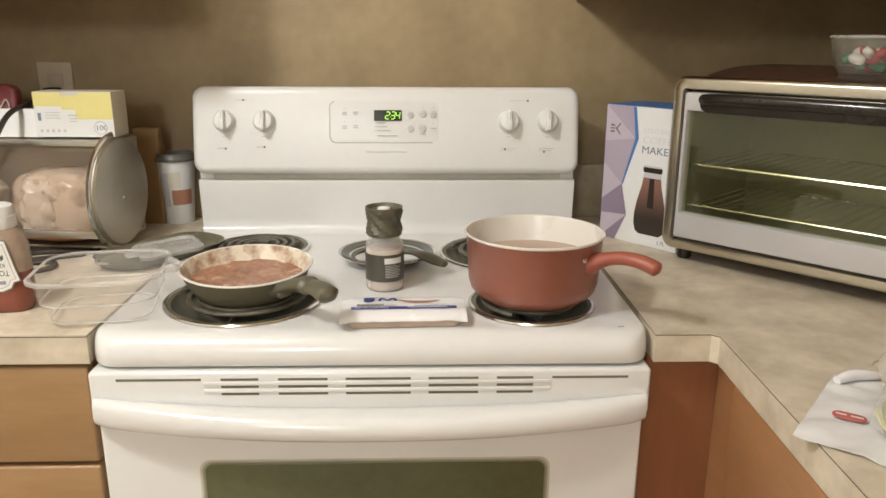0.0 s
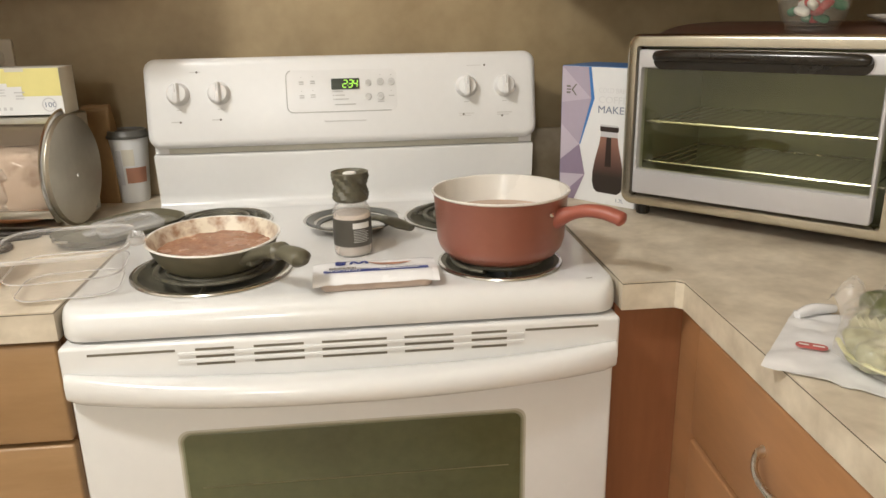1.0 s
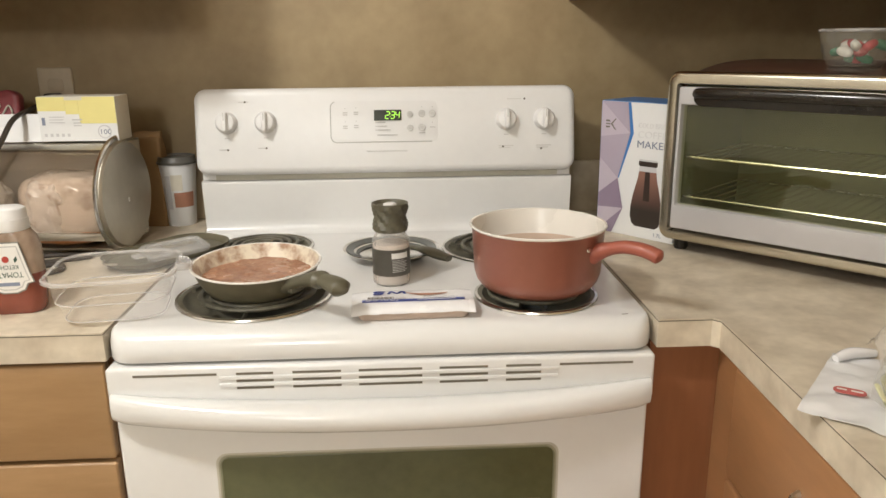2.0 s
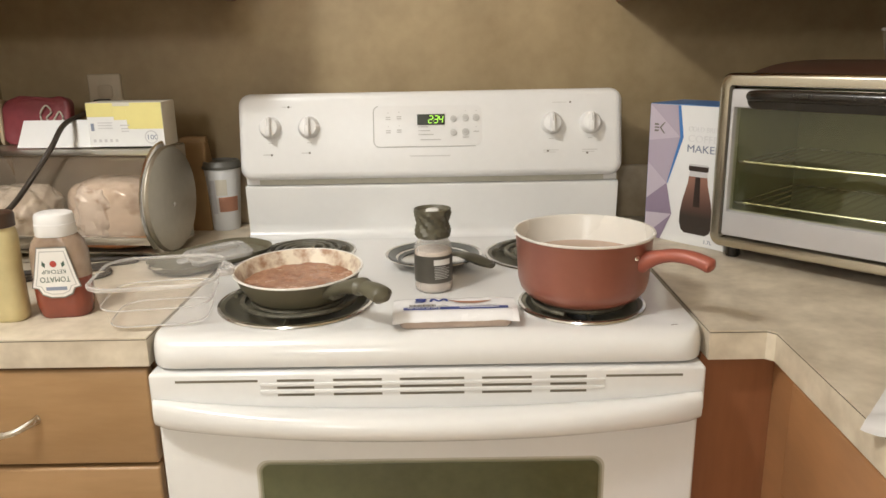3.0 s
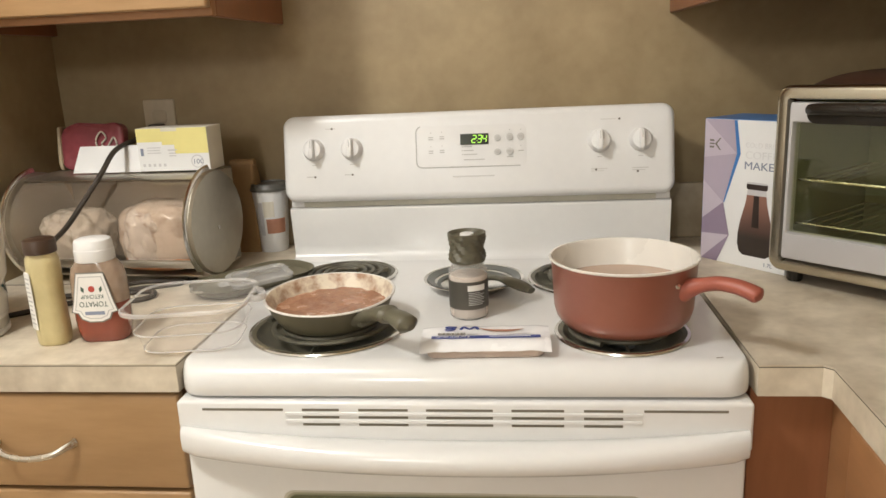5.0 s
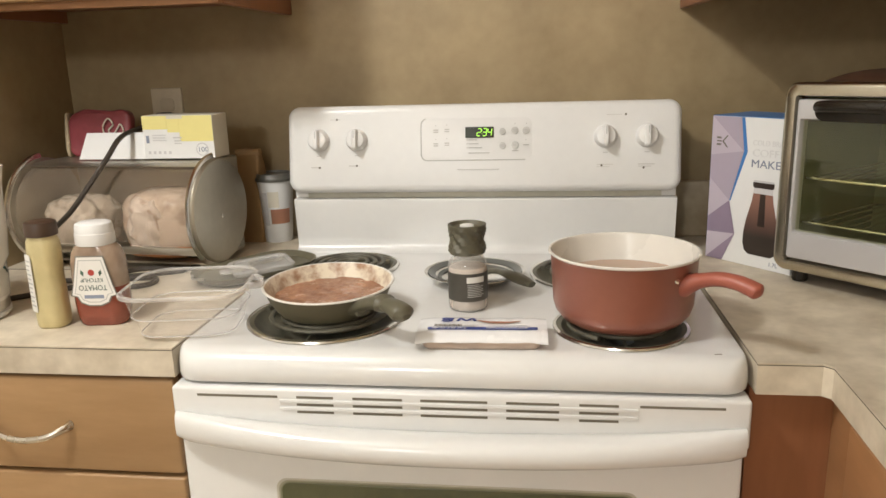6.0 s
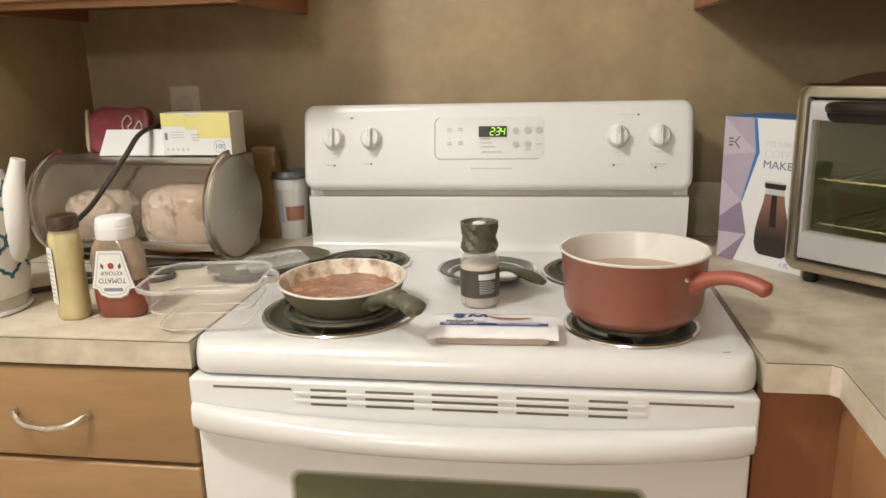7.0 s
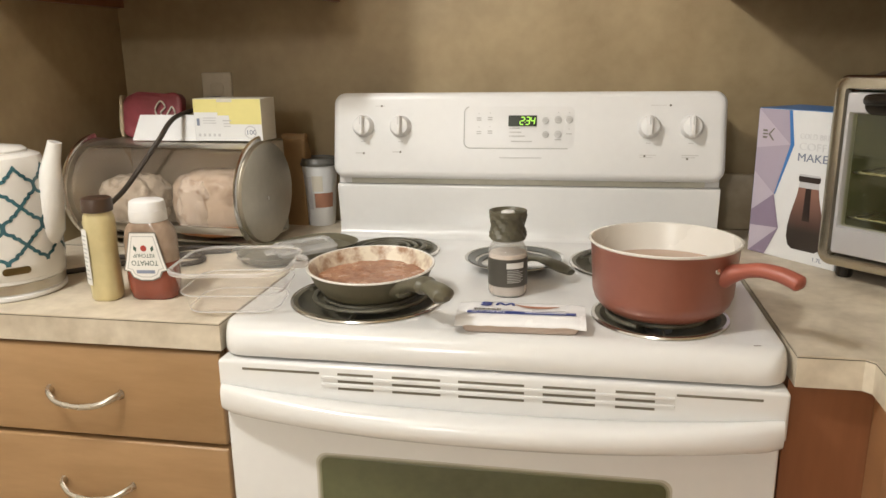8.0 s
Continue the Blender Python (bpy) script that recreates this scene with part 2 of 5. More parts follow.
def graded_print(name, low, high, y0, y1):
    """A printed blend between two inks along the sheet's height."""
    m = material(name, low, 0.4, vary=0.1, bump=0)
    nt = m.node_tree
    b = nt.nodes["Principled BSDF"]
    tc, sep = nt.nodes.new("ShaderNodeTexCoord"), nt.nodes.new("ShaderNodeSeparateXYZ")
    rng, ramp = nt.nodes.new("ShaderNodeMapRange"), nt.nodes.new("ShaderNodeValToRGB")
    rng.inputs["From Min"].default_value, rng.inputs["From Max"].default_value = y0, y1
    ramp.color_ramp.elements[0].color, ramp.color_ramp.elements[1].color = (*low, 1), (*high, 1)
    nt.links.new(tc.outputs["Object"], sep.inputs[0])
    nt.links.new(sep.outputs["Y"], rng.inputs["Value"])
    nt.links.new(rng.outputs[0], ramp.inputs[0])
    nt.links.new(ramp.outputs[0], b.inputs["Base Color"])
    return m


JUGPRINT = graded_print("graded_coffee_print", (0.035, 0.025, 0.020), (0.27, 0.135, 0.10), 0.055, 0.125)


# ---- mesh helpers ----
def bm_new():
    return bmesh.new()


def finish(name, bm, mat, smooth=40):
    me = bpy.data.meshes.new(name)
    bmesh.ops.recalc_face_normals(bm, faces=bm.faces[:])
    bm.to_mesh(me)
    bm.free()
    for m in (mat if isinstance(mat, (list, tuple)) else [mat]):
        me.materials.append(m)
    if smooth:
        for p in me.polygons:
            p.use_smooth = True
        me.set_sharp_from_angle(angle=radians(smooth))
    return me


def part(name, bm, mat, parent, label="", at=None, smooth=40):
    """One mesh object under a thing or a part, at a pose local to it."""
    ob = new(name, finish(name, bm, mat, smooth))
    ob.parent = parent
    if at is not None:
        ob.matrix_basis = at
    return tagged(ob, label)


def thing(name, m, label, category, group="", kind=""):
    ob = new(name)
    ob.empty_display_size = 0.02
    ob.matrix_basis = m
    return tagged(ob, label, category, group, kind)


def whole(name, bm, mat, m, label, category, group="", kind="", smooth=40):
    ob = new(name, finish(name, bm, mat, smooth))
    ob.matrix_basis = m
    return tagged(ob, label, category, group, kind)


def loft(bm, loops, closed=True, cap0=True, cap1=True):
    rings = [[bm.verts.new(p) for p in lp] for lp in loops]
    n = len(rings[0])
    for a, b in zip(rings, rings[1:]):
        for i in range(n if closed else n - 1):
            j = (i + 1) % n
            bm.faces.new((a[i], a[j], b[j], b[i]))
    if cap0:
        bm.faces.new(rings[0][::-1])
    if cap1:
        bm.faces.new(rings[-1])
    return rings


def block(x0, x1, y0, y1, z0, z1, bevel=0.0, seg=2, bm=None):
    """A box between corners, its edges rounded by bevel."""
    bm = bm or bm_new()
    vs = [bm.verts.new((x, y, z)) for x in (x0, x1) for y in (y0, y1) for z in (z0, z1)]
    fs = [bm.faces.new([vs[i] for i in q]) for q in ((0, 1, 3, 2), (4, 6, 7, 5), (0, 4, 5, 1), (2, 3, 7, 6), (0, 2, 6, 4), (1, 5, 7, 3))]
    if bevel:
        es = list({e for f in fs for e in f.edges})
        bmesh.ops.bevel(bm, geom=es, offset=bevel, segments=seg, profile=0.5, affect="EDGES")
    return bm


def rounded(w, h, r, n=6, cx=0.0, cy=0.0):
    """The outline of a rounded rectangle, as (x, y)."""
    r = max(1e-4, min(r, w / 2 - 1e-5, h / 2 - 1e-5))
    pts = []
    for sx, sy, a0 in ((1, 1, 0), (-1, 1, 90), (-1, -1, 180), (1, -1, 270)):
        for i in range(n + 1):
            a = radians(a0 + 90 * i / n)
            pts.append((cx + sx * (w / 2 - r) + r * math.cos(a), cy + sy * (h / 2 - r) + r * math.sin(a)))
    return pts


def slab(w, h, r, depth, edge=0.003, n=6, bm=None, cx=0.0, cy=0.0, z0=0.0):
    """A rounded plate: outline in x and y, from z0 up by depth, with a rounded top edge."""
    bm = bm or bm_new()
    loops = [[(x, y, z0) for x, y in rounded(w, h, r, n, cx, cy)]]
    for k in range(5):
        a = radians(90 * k / 4)
        ins = edge * (1 - math.cos(a))
        loops.append([(x, y, z0 + depth - edge + edge * math.sin(a)) for x, y in rounded(w - 2 * ins, h - 2 * ins, max(r - ins, 0.0005), n, cx, cy)])
    loft(bm, loops)
    return bm


def lathe(profile, seg=48, bm=None, cap0=True, cap1=True, sx=1.0, sy=1.0):
    bm = bm or bm_new()
    loops = [[(sx * r * math.cos(2 * math.pi * i / seg), sy * r * math.sin(2 * math.pi * i / seg), z) for i in range(seg)] for r, z in profile]
    loft(bm, loops, True, cap0, cap1)
    return bm


def smooth_path(points, per=8):
    """A Catmull-Rom run through the points."""
    p = [Vector(q) for q in points]
    p = [2 * p[0] - p[1]] + p + [2 * p[-1] - p[-2]]
    out = []
    for i in range(1, len(p) - 2):
        for k in range(per):
            t = k / per
            out.append(0.5 * (2 * p[i] + (p[i + 1] - p[i - 1]) * t + (2 * p[i - 1] - 5 * p[i] + 4 * p[i + 1] - p[i + 2]) * t * t
                              + (3 * p[i] - p[i - 1] - 3 * p[i + 1] + p[i + 2]) * t ** 3))
    out.append(p[-2])
    return out


def tube(points, radius, seg=10, bm=None, flat=1.0, up=(0, 0, 1)):
    """A tube along points; radius: a number or a function of 0..1; flat: its height to its width."""
    bm = bm or bm_new()
    pts = [Vector(q) for q in points]
    loops = []
    for i, q in enumerate(pts):
        d = (pts[min(i + 1, len(pts) - 1)] - pts[max(i - 1, 0)]).normalized()
        side = d.cross(Vector(up))
        if side.length < 1e-4:
            side = d.cross(Vector((0, 1, 0)))
        side.normalize()
        top = side.cross(d).normalized()
        r = radius(i / (len(pts) - 1)) if callable(radius) else radius
        loops.append([q + side * (r * math.cos(2 * math.pi * k / seg)) + top * (r * flat * math.sin(2 * math.pi * k / seg)) for k in range(seg)])
    loft(bm, loops)
    return bm


def plate(points, depth, bm=None):
    """A flat polygon in x and y, raised by depth."""
    bm = bm or bm_new()
    loft(bm, [[(x, y, 0) for x, y in points], [(x, y, depth) for x, y in points]])
    return bm


def bars(rows, depth=0.0004):
    """Printed bars: rows of (x, y, width, height)."""
    bm = bm_new()
    for x, y, w, h in rows:
        block(x, x + w, y - h / 2, y + h / 2, 0, depth, bm=bm)
    return bm


def words(name, text, size, mat, parent, at, width=None, depth=0.0003, align="LEFT"):
    """Raised letters in the built-in font, as a mesh."""
    cu = bpy.data.curves.new(name, "FONT")
    cu.body, cu.size, cu.extrude, cu.align_x, cu.resolution_u = text, size, depth, align, 3
    tmp = new(name, cu)
    bpy.context.view_layer.update()
    me = bpy.data.meshes.new_from_object(tmp.evaluated_get(bpy.context.evaluated_depsgraph_get()))
    bpy.data.objects.remove(tmp)
    if width:
        xs = [v.co.x for v in me.vertices]
        k = width / max(1e-6, max(xs) - min(xs))
        for v in me.vertices:
            v.co.x *= k
    me.materials.clear()
    me.materials.append(mat)
    ob = new(name, me)
    ob.parent, ob.matrix_basis = parent, at
    return ob


FRONT = pose(0, 0, 0, 90, 0, 0)   # x right, y up, z towards -y


# ---- the room ----
H = 0.914          # worktop height
WALL_Y, LEFT_X, RIGHT_X = 0.715, -0.927, 1.12


def setting(name, bm, mat, label, category):
    return whole(name, bm, mat, pose(0, 0, 0), label, category, kind="structure")


setting("floor", block(-2.6, 2.2, -4.4, 0.815, -0.05, 0.0), FLOORMAT, "brown vinyl kitchen floor in shade", "floor")
setting("ceiling", block(-2.6, 2.2, -4.4, 0.815, 2.44, 2.5), PAINT, "plain off-white kitchen ceiling", "ceiling")
setting("wall_north", block(LEFT_X - 0.1, RIGHT_X + 0.1, WALL_Y, WALL_Y + 0.1, 0, 2.44), WALLSHEET, "mottled tan laminate wall behind the range", "wall")
setting("wall_east", block(RIGHT_X, RIGHT_X + 0.1, -4.4, WALL_Y, 0, 2.44), WALLSHEET, "mottled tan laminate wall in the corner", "wall")
setting("wall_south", block(-2.6, 2.2, -4.5, -4.4, 0, 2.44), PAINT, "plain painted wall across the kitchen", "wall")
setting("wall_west", block(-2.7, -2.6, -4.4, 0.815, 0, 2.44), PAINT, "plain painted side wall of the kitchen", "wall")
setting("wall_west_return", block(-2.6, LEFT_X - 0.1, 0.0, 0.1, 0, 2.44), PAINT, "plain painted wall beside the worktop", "wall")
setting("wall_panel", block(LEFT_X - 0.1, LEFT_X, 0.0, WALL_Y, 0, 2.44), WALLSHEET, "mottled brown laminate side wall beside the worktop", "wall")


def backsplash(name, x0, x1):
    return setting(name, block(x0, x1, WALL_Y - 0.014, WALL_Y - 0.0005, H, 1.030, 0.003), BACKSPLASH, "low tan laminate backsplash strip at the wall", "backsplash")


backsplash("backsplash_1", LEFT_X, -0.384)
backsplash("backsplash_2", 0.384, RIGHT_X)


def worktop(name, outline, label):
    """A laminate worktop: outline from above, with a dark seam line under its top sheet."""
    bm = bm_new()
    loft(bm, [[(x, y, 0.872) for x, y in outline], [(x, y, H - 0.0034) for x, y in outline]])
    root = whole(name, bm, LAMINATE, pose(0, 0, 0), label, "worktop")
    cx, cy = sum(x for x, y in outline) / len(outline), sum(y for x, y in outline) / len(outline)
    part("top_sheet", plate(outline, 0.0022), LAMINATE, root, at=pose(0, 0, H - 0.0022))
    part("edge_line", plate([(x - (0.0003 if abs(x - 0.45) < 0.04 else 0), y - (0.0003 if y < 0.05 else 0)) for x, y in outline], 0.0012), SEAM, root, "dark joint line under the top sheet", at=pose(0, 0, H - 0.0034))
    return root


left_top = worktop("worktop", [(LEFT_X, 0.02), (-0.383, 0.02), (-0.383, WALL_Y - 0.014), (LEFT_X, WALL_Y - 0.014)],
                   "mottled tan laminate worktop beside the range")
part("seam", block(LEFT_X, -0.50, 0.4105, 0.4125, H, H + 0.0006), SEAM, left_top, "dark butt joint across the worktop")
worktop("worktop", [(0.384, 0.013), (0.461, 0.013), (0.470, 0.004), (0.421, -1.6), (RIGHT_X, -1.6), (RIGHT_X, WALL_Y - 0.014), (0.384, WALL_Y - 0.014)],
        "mottled tan laminate corner worktop with a squared edge")


def bow_handle(parent, at, span=0.120, rise=0.026, mat=NICKEL):
    """A bowed pull: x along it, z out of the front."""
    pts = smooth_path([(-span / 2, 0.004, 0), (-span / 2 + 0.005, 0.002, rise * 0.45), (-span * 0.28, -0.006, rise * 0.9), (0, -0.010, rise),
                       (span * 0.28, -0.006, rise * 0.9), (span / 2 - 0.005, 0.002, rise * 0.45), (span / 2, 0.004, 0)], 6)
    return part("handle", tube(pts, lambda t: 0.0036 + 0.0022 * abs(2 * t - 1) ** 3, 10, up=(0, 1, 0), flat=1.3), mat, parent, "bowed satin nickel handle", at)


# drawer unit left of the range
drawers = thing("drawer_unit", pose(-0.645, 0.045, 0), "maple drawer unit with bowed nickel handles under the worktop", "drawer unit")
part("carcass", block(-0.255, 0.255, 0.012, 0.60, 0.1, 0.871), WOODEDGE, drawers)
part("plinth", block(-0.255, 0.255, 0.07, 0.60, 0.0, 0.1), WOODEDGE, drawers)
for z0, z1 in ((0.7185, 0.8650), (0.5525, 0.7120), (0.345, 0.546), (0.11, 0.339)):
    d = part("drawer_front", block(-0.2555, 0.2555, -0.020, 0.0, z0, z1, 0.004, 3), WOOD, drawers)
    bow_handle(d, pose(0.031, -0.0195, (z0 + z1) / 2 - 0.004 if z1 > 0.75 else z1 - 0.080, 90, 0, 0))

# corner base cabinet right of the range
corner = thing("corner_cabinet", pose(0.4875, 0.04, 0, 0, 0, -1.75) @ pose(-0.4875, -0.04, 0), "reddish maple corner base cabinet under the worktop", "cabinet")
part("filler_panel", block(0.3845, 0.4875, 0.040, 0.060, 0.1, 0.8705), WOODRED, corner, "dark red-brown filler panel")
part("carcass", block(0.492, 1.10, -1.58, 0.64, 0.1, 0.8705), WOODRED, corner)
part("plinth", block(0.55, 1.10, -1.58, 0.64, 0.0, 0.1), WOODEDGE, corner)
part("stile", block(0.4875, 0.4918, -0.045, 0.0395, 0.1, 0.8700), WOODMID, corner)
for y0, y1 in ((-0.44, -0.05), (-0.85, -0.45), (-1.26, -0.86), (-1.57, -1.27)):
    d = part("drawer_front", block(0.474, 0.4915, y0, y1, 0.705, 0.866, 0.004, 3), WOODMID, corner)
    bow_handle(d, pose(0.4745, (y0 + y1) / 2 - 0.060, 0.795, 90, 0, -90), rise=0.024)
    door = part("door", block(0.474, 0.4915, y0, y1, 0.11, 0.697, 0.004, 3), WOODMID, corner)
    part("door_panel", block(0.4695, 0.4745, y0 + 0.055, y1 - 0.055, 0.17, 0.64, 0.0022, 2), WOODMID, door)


def wall_cabinet(x0, x1, z0, label):
    root = thing("wall_cabinet", pose(x0, 0.335, z0), label, "wall cabinet")
    w = x1 - x0
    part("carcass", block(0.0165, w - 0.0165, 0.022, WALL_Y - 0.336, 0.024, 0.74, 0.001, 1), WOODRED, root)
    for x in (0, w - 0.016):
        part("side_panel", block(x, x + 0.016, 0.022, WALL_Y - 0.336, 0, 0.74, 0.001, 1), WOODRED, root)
    part("face_frame", block(0, w, 0.003, 0.0215, 0, 0.74, 0.002), WOODEDGE, root)
    k = max(1, round(w / 0.42))
    for i in range(k):
        part("door", block(w * i / k + 0.001, w * (i + 1) / k - 0.001, -0.018, 0.0025, 0.012, 0.735, 0.004, 3), WOOD, root)
    return root


wall_cabinet(LEFT_X + 0.002, -0.402, 1.388, "maple wall cabinet with a plain door above the bread box")
wall_cabinet(0.390, RIGHT_X - 0.002, 1.372, "maple wall cabinet in the shade above the toaster oven")

# ---- the range ----
stove = thing("electric_range", pose(0, 0, 0), "white enamelled electric coil range with a clock panel", "range")
part("body", block(-0.374, 0.374, 0.032, 0.66, 0.06, 0.868, 0.004), ENAMEL, stove)
part("kick_plate", block(-0.36, 0.36, 0.05, 0.64, 0.0, 0.06), SLOT, stove)
BURNERS = ((-0.200, 0.152, 0.108), (0.229, 0.124, 0.083), (-0.236, 0.435, 0.083), (0.218, 0.395, 0.108))


def cooktop():
    bm = bm_new()
    y0, y1 = 0.0, 0.61
    steps = [(0.034, 0.9170), (0.026, 0.9165), (0.017, 0.9140), (0.009, 0.9090), (0.003, 0.9010), (0.0, 0.8920), (0.0, 0.8800), (0.003, 0.8750), (0.012, 0.8735), (0.02, 0.8735)]
    loops = [[(x, y, z) for x, y in rounded(0.7585 - 0.45 * i, y1 - y0 - 2 * i, max(0.040 - i, 0.012), 6, 0, (y0 + y1) / 2)] for i, z in steps]
    rings = loft(bm, loops, True, False, False)
    edges = [e for e in (bm.edges.get((rings[0][i], rings[0][(i + 1) % len(rings[0])])) for i in range(len(rings[0]))) if e]
    for cx, cy, r in BURNERS:
        ring = [bm.verts.new((cx + r * math.cos(2 * math.pi * i / 40), cy + r * math.sin(2 * math.pi * i / 40), 0.917)) for i in range(40)]
        low = [bm.verts.new((v.co.x, v.co.y, 0.895)) for v in ring]
        for i in range(40):
            j = (i + 1) % 40
            edges.append(bm.edges.new((ring[i], ring[j])))
            bm.faces.new((ring[i], low[i], low[j], ring[j]))
    bmesh.ops.triangle_fill(bm, use_beauty=True, edges=edges, normal=(0, 0, 1))
    return bm


part("cooktop", cooktop(), ENAMEL, stove, "glossy white cooktop with a rounded lip", smooth=35)
for cx, cy, r in BURNERS:
    bowl = part("drip_bowl", lathe([(r + 0.008, 0.0), (r + 0.009, 0.0018), (r + 0.006, 0.0034), (r - 0.001, 0.0028), (r - 0.008, -0.008), (r * 0.7, -0.017), (0.02, -0.019), (0.019, -0.0195), (r * 0.7, -0.0176), (r - 0.006, -0.0096)], 56, cap0=False, cap1=False),
                BLACKENAMEL, stove, "black enamel drip bowl", pose(cx, cy, 0.9172))
    part("trim_ring", lathe([(r + 0.0095, 0), (r + 0.011, 0.0015), (r + 0.010, 0.0040), (r + 0.006, 0.0046), (r + 0.0055, 0.0036)], 56, cap0=False, cap1=False), CHROME, bowl, "thin chrome ring", pose(0, 0, 0.0001))
    turns = 4.4 if r > 0.1 else 3.6
    spiral = []
    for i in range(int(turns * 26) + 1):
        a = 2 * math.pi * i / 26
        q = 0.020 + (r - 0.030) * i / (turns * 26)
        spiral.append((q * math.cos(a + 0.6), q * math.sin(a + 0.6), 0.0035))
    coil = part("coil", tube(spiral, 0.0046, 8, flat=0.8), COIL, stove, "black spiral heating coil", pose(cx, cy, 0.9205))
    for a in (30, 150, 270):
        part("coil_support", block(0.012, r - 0.004, -0.001, 0.001, -0.008, -0.0005), STEEL_DULL, coil, at=pose(0, 0, 0, 0, 0, a))

part("chip_mark", tube([(0.3360, 0.0295, 0.9172), (0.3400, 0.0300, 0.9173), (0.3450, 0.0312, 0.9172)], 0.0009, 6, flat=0.4), SLOT, stove, "small dark chip in the enamel")


# backguard
def strip(profile, x0, x1):
    bm = bm_new()
    loft(bm, [[(x0, y, z) for y, z in profile], [(x1, y, z) for y, z in profile]])
    return bm


splash = [(0.535, 0.9172), (0.548, 0.9180), (0.557, 0.9215), (0.5605, 0.929), (0.5600, 0.945), (0.5530, 1.0165), (0.5540, 1.0220), (0.5580, 1.0240), (0.640, 1.0240), (0.640, 0.9172)]
part("splash_panel", strip(splash, -0.3735, 0.3735), ENAMEL, stove, "", smooth=50)
part("recess", block(-0.345, 0.345, 0.5585, 0.64, 1.0255, 1.060), GAP, stove, "shaded grey recess under the control panel")
for s in (-1, 1):
    part("recess_cheek", block(s * 0.359 - 0.013, s * 0.359 + 0.013, 0.563, 0.64, 1.0256, 1.05), ENAMEL_DULL, stove)
TILT_BACK = 10.5
panel_pose = pose(0, 0.5485, 1.1215, 90 - TILT_BACK, 0, 0)
panel = part("control_panel", slab(0.756, 0.1690, 0.024, 0.060, 0.014, 8, z0=-0.060, cy=0.0022), ENAMEL_DULL, stove, "white control panel with rounded corners", panel_pose)
part("back_cover", block(-0.362, 0.362, 0.60, 0.665, 0.90, 1.185, 0.004), ENAMEL_DULL, stove)
# raised outline round the clock
overlay = part("clock_overlay", slab(0.212, 0.080, 0.012, 0.0002, 0.0001, cx=-0.005, cy=0.0175), ENAMEL_DULL, panel, "slightly raised clock field", pose(0, 0, 0.0))
outline = rounded(0.212, 0.080, 0.012, 6, -0.005, 0.0175)
edge_pts = [(x, y, 0.0004) for x, y in outline]
part("overlay_edge", tube(edge_pts[8:22], 0.0009, 6), PRINT, overlay, "thin grey edge line")
disp = part("display", slab(0.054, 0.0205, 0.001, 0.0016, 0.0004, cx=0.002, cy=0.0300), DISPLAY, panel, "black clock window with green digits", pose(0, 0, 0.001))
SEG = {"2": "abged", "3": "abgcd", "4": "fgbc"}


def digit(ch, x, y):
    """A seven-segment digit, slanted."""
    w, h, t = 0.0072, 0.0136, 0.0018
    bm = bm_new()
    spots = {"a": (0, h / 2, 1), "g": (0, 0, 1), "d": (0, -h / 2, 1), "f": (-w / 2, h / 4, 0), "b": (w / 2, h / 4, 0), "e": (-w / 2, -h / 4, 0), "c": (w / 2, -h / 4, 0)}
    for s in SEG[ch]:
        sx, sy, flat = spots[s]
        lx, ly = (w * 0.40, t / 2) if flat else (t / 2, h * 0.215)
        vs = [(sx - lx, sy - ly), (sx + lx, sy - ly), (sx + lx, sy + ly), (sx - lx, sy + ly)]
        vs = [(px + 0.14 * py, py) for px, py in vs]
        loft(bm, [[(px, py, 0) for px, py in vs], [(px, py, 0.0004) for px, py in vs]])
    part("digit", bm, DIGIT, disp, "lit green digit", pose(x, y, 0.0017), smooth=0)


for ch, x in (("2", 0.0005), ("3", 0.0110), ("4", 0.0205)):
    digit(ch, x + 0.001, 0.0300)
colon = bm_new()
for dy in (-0.003, 0.003):
    block(-0.0007, 0.0007, dy - 0.0007, dy + 0.0007, 0, 0.0004, bm=colon)
part("colon", colon, DIGIT, disp, "lit green colon", pose(0.0070, 0.0300, 0.0017), smooth=0)
GREYBUTTON = material("grey_button", (0.60, 0.59, 0.57), 0.5, bump=0)
for bx, by, br in ((0.046, 0.031, 0.0062), (0.0695, 0.0325, 0.0068), (0.0905, 0.0325, 0.0068), (0.046, 0.0045, 0.0062), (0.0695, 0.0050, 0.0068)):
    bt = part("button", slab(br * 2, br * 2, br, 0.0012, 0.0006, cx=bx, cy=by), GREYBUTTON, panel, "pale grey touch button", pose(0, 0, 0.0012))
    part("button_print", bars([(bx - 0.0035, by + 0.0012, 0.007, 0.0013), (bx - 0.003, by - 0.0014, 0.006, 0.0013)]), PRINT, bt, at=pose(0, 0, 0.0013), smooth=0)
for bx, by in ((-0.082, 0.0335), (-0.0605, 0.0345), (-0.082, 0.0075), (-0.0605, 0.0085)):
    part("touch_pad_print", bars([(bx - 0.0045, by + 0.002, 0.009, 0.0018), (bx - 0.0045, by - 0.002, 0.009, 0.0018), (bx - 0.0008, by + 0.0105, 0.0016, 0.0016)]), PRINT, panel, at=pose(0, 0, 0.0013), smooth=0)
for row in ((0.0690, 0.0455, 0.0016, 0.0016), (0.0900, 0.0455, 0.0016, 0.0016), (0.0895, 0.0150, 0.0016, 0.0016), (0.085, 0.0055, 0.011, 0.0016), (0.064, -0.0055, 0.012, 0.0016)):
    part("button_print", bars([row]), PRINT, panel, at=pose(0, 0, 0.0013), smooth=0)
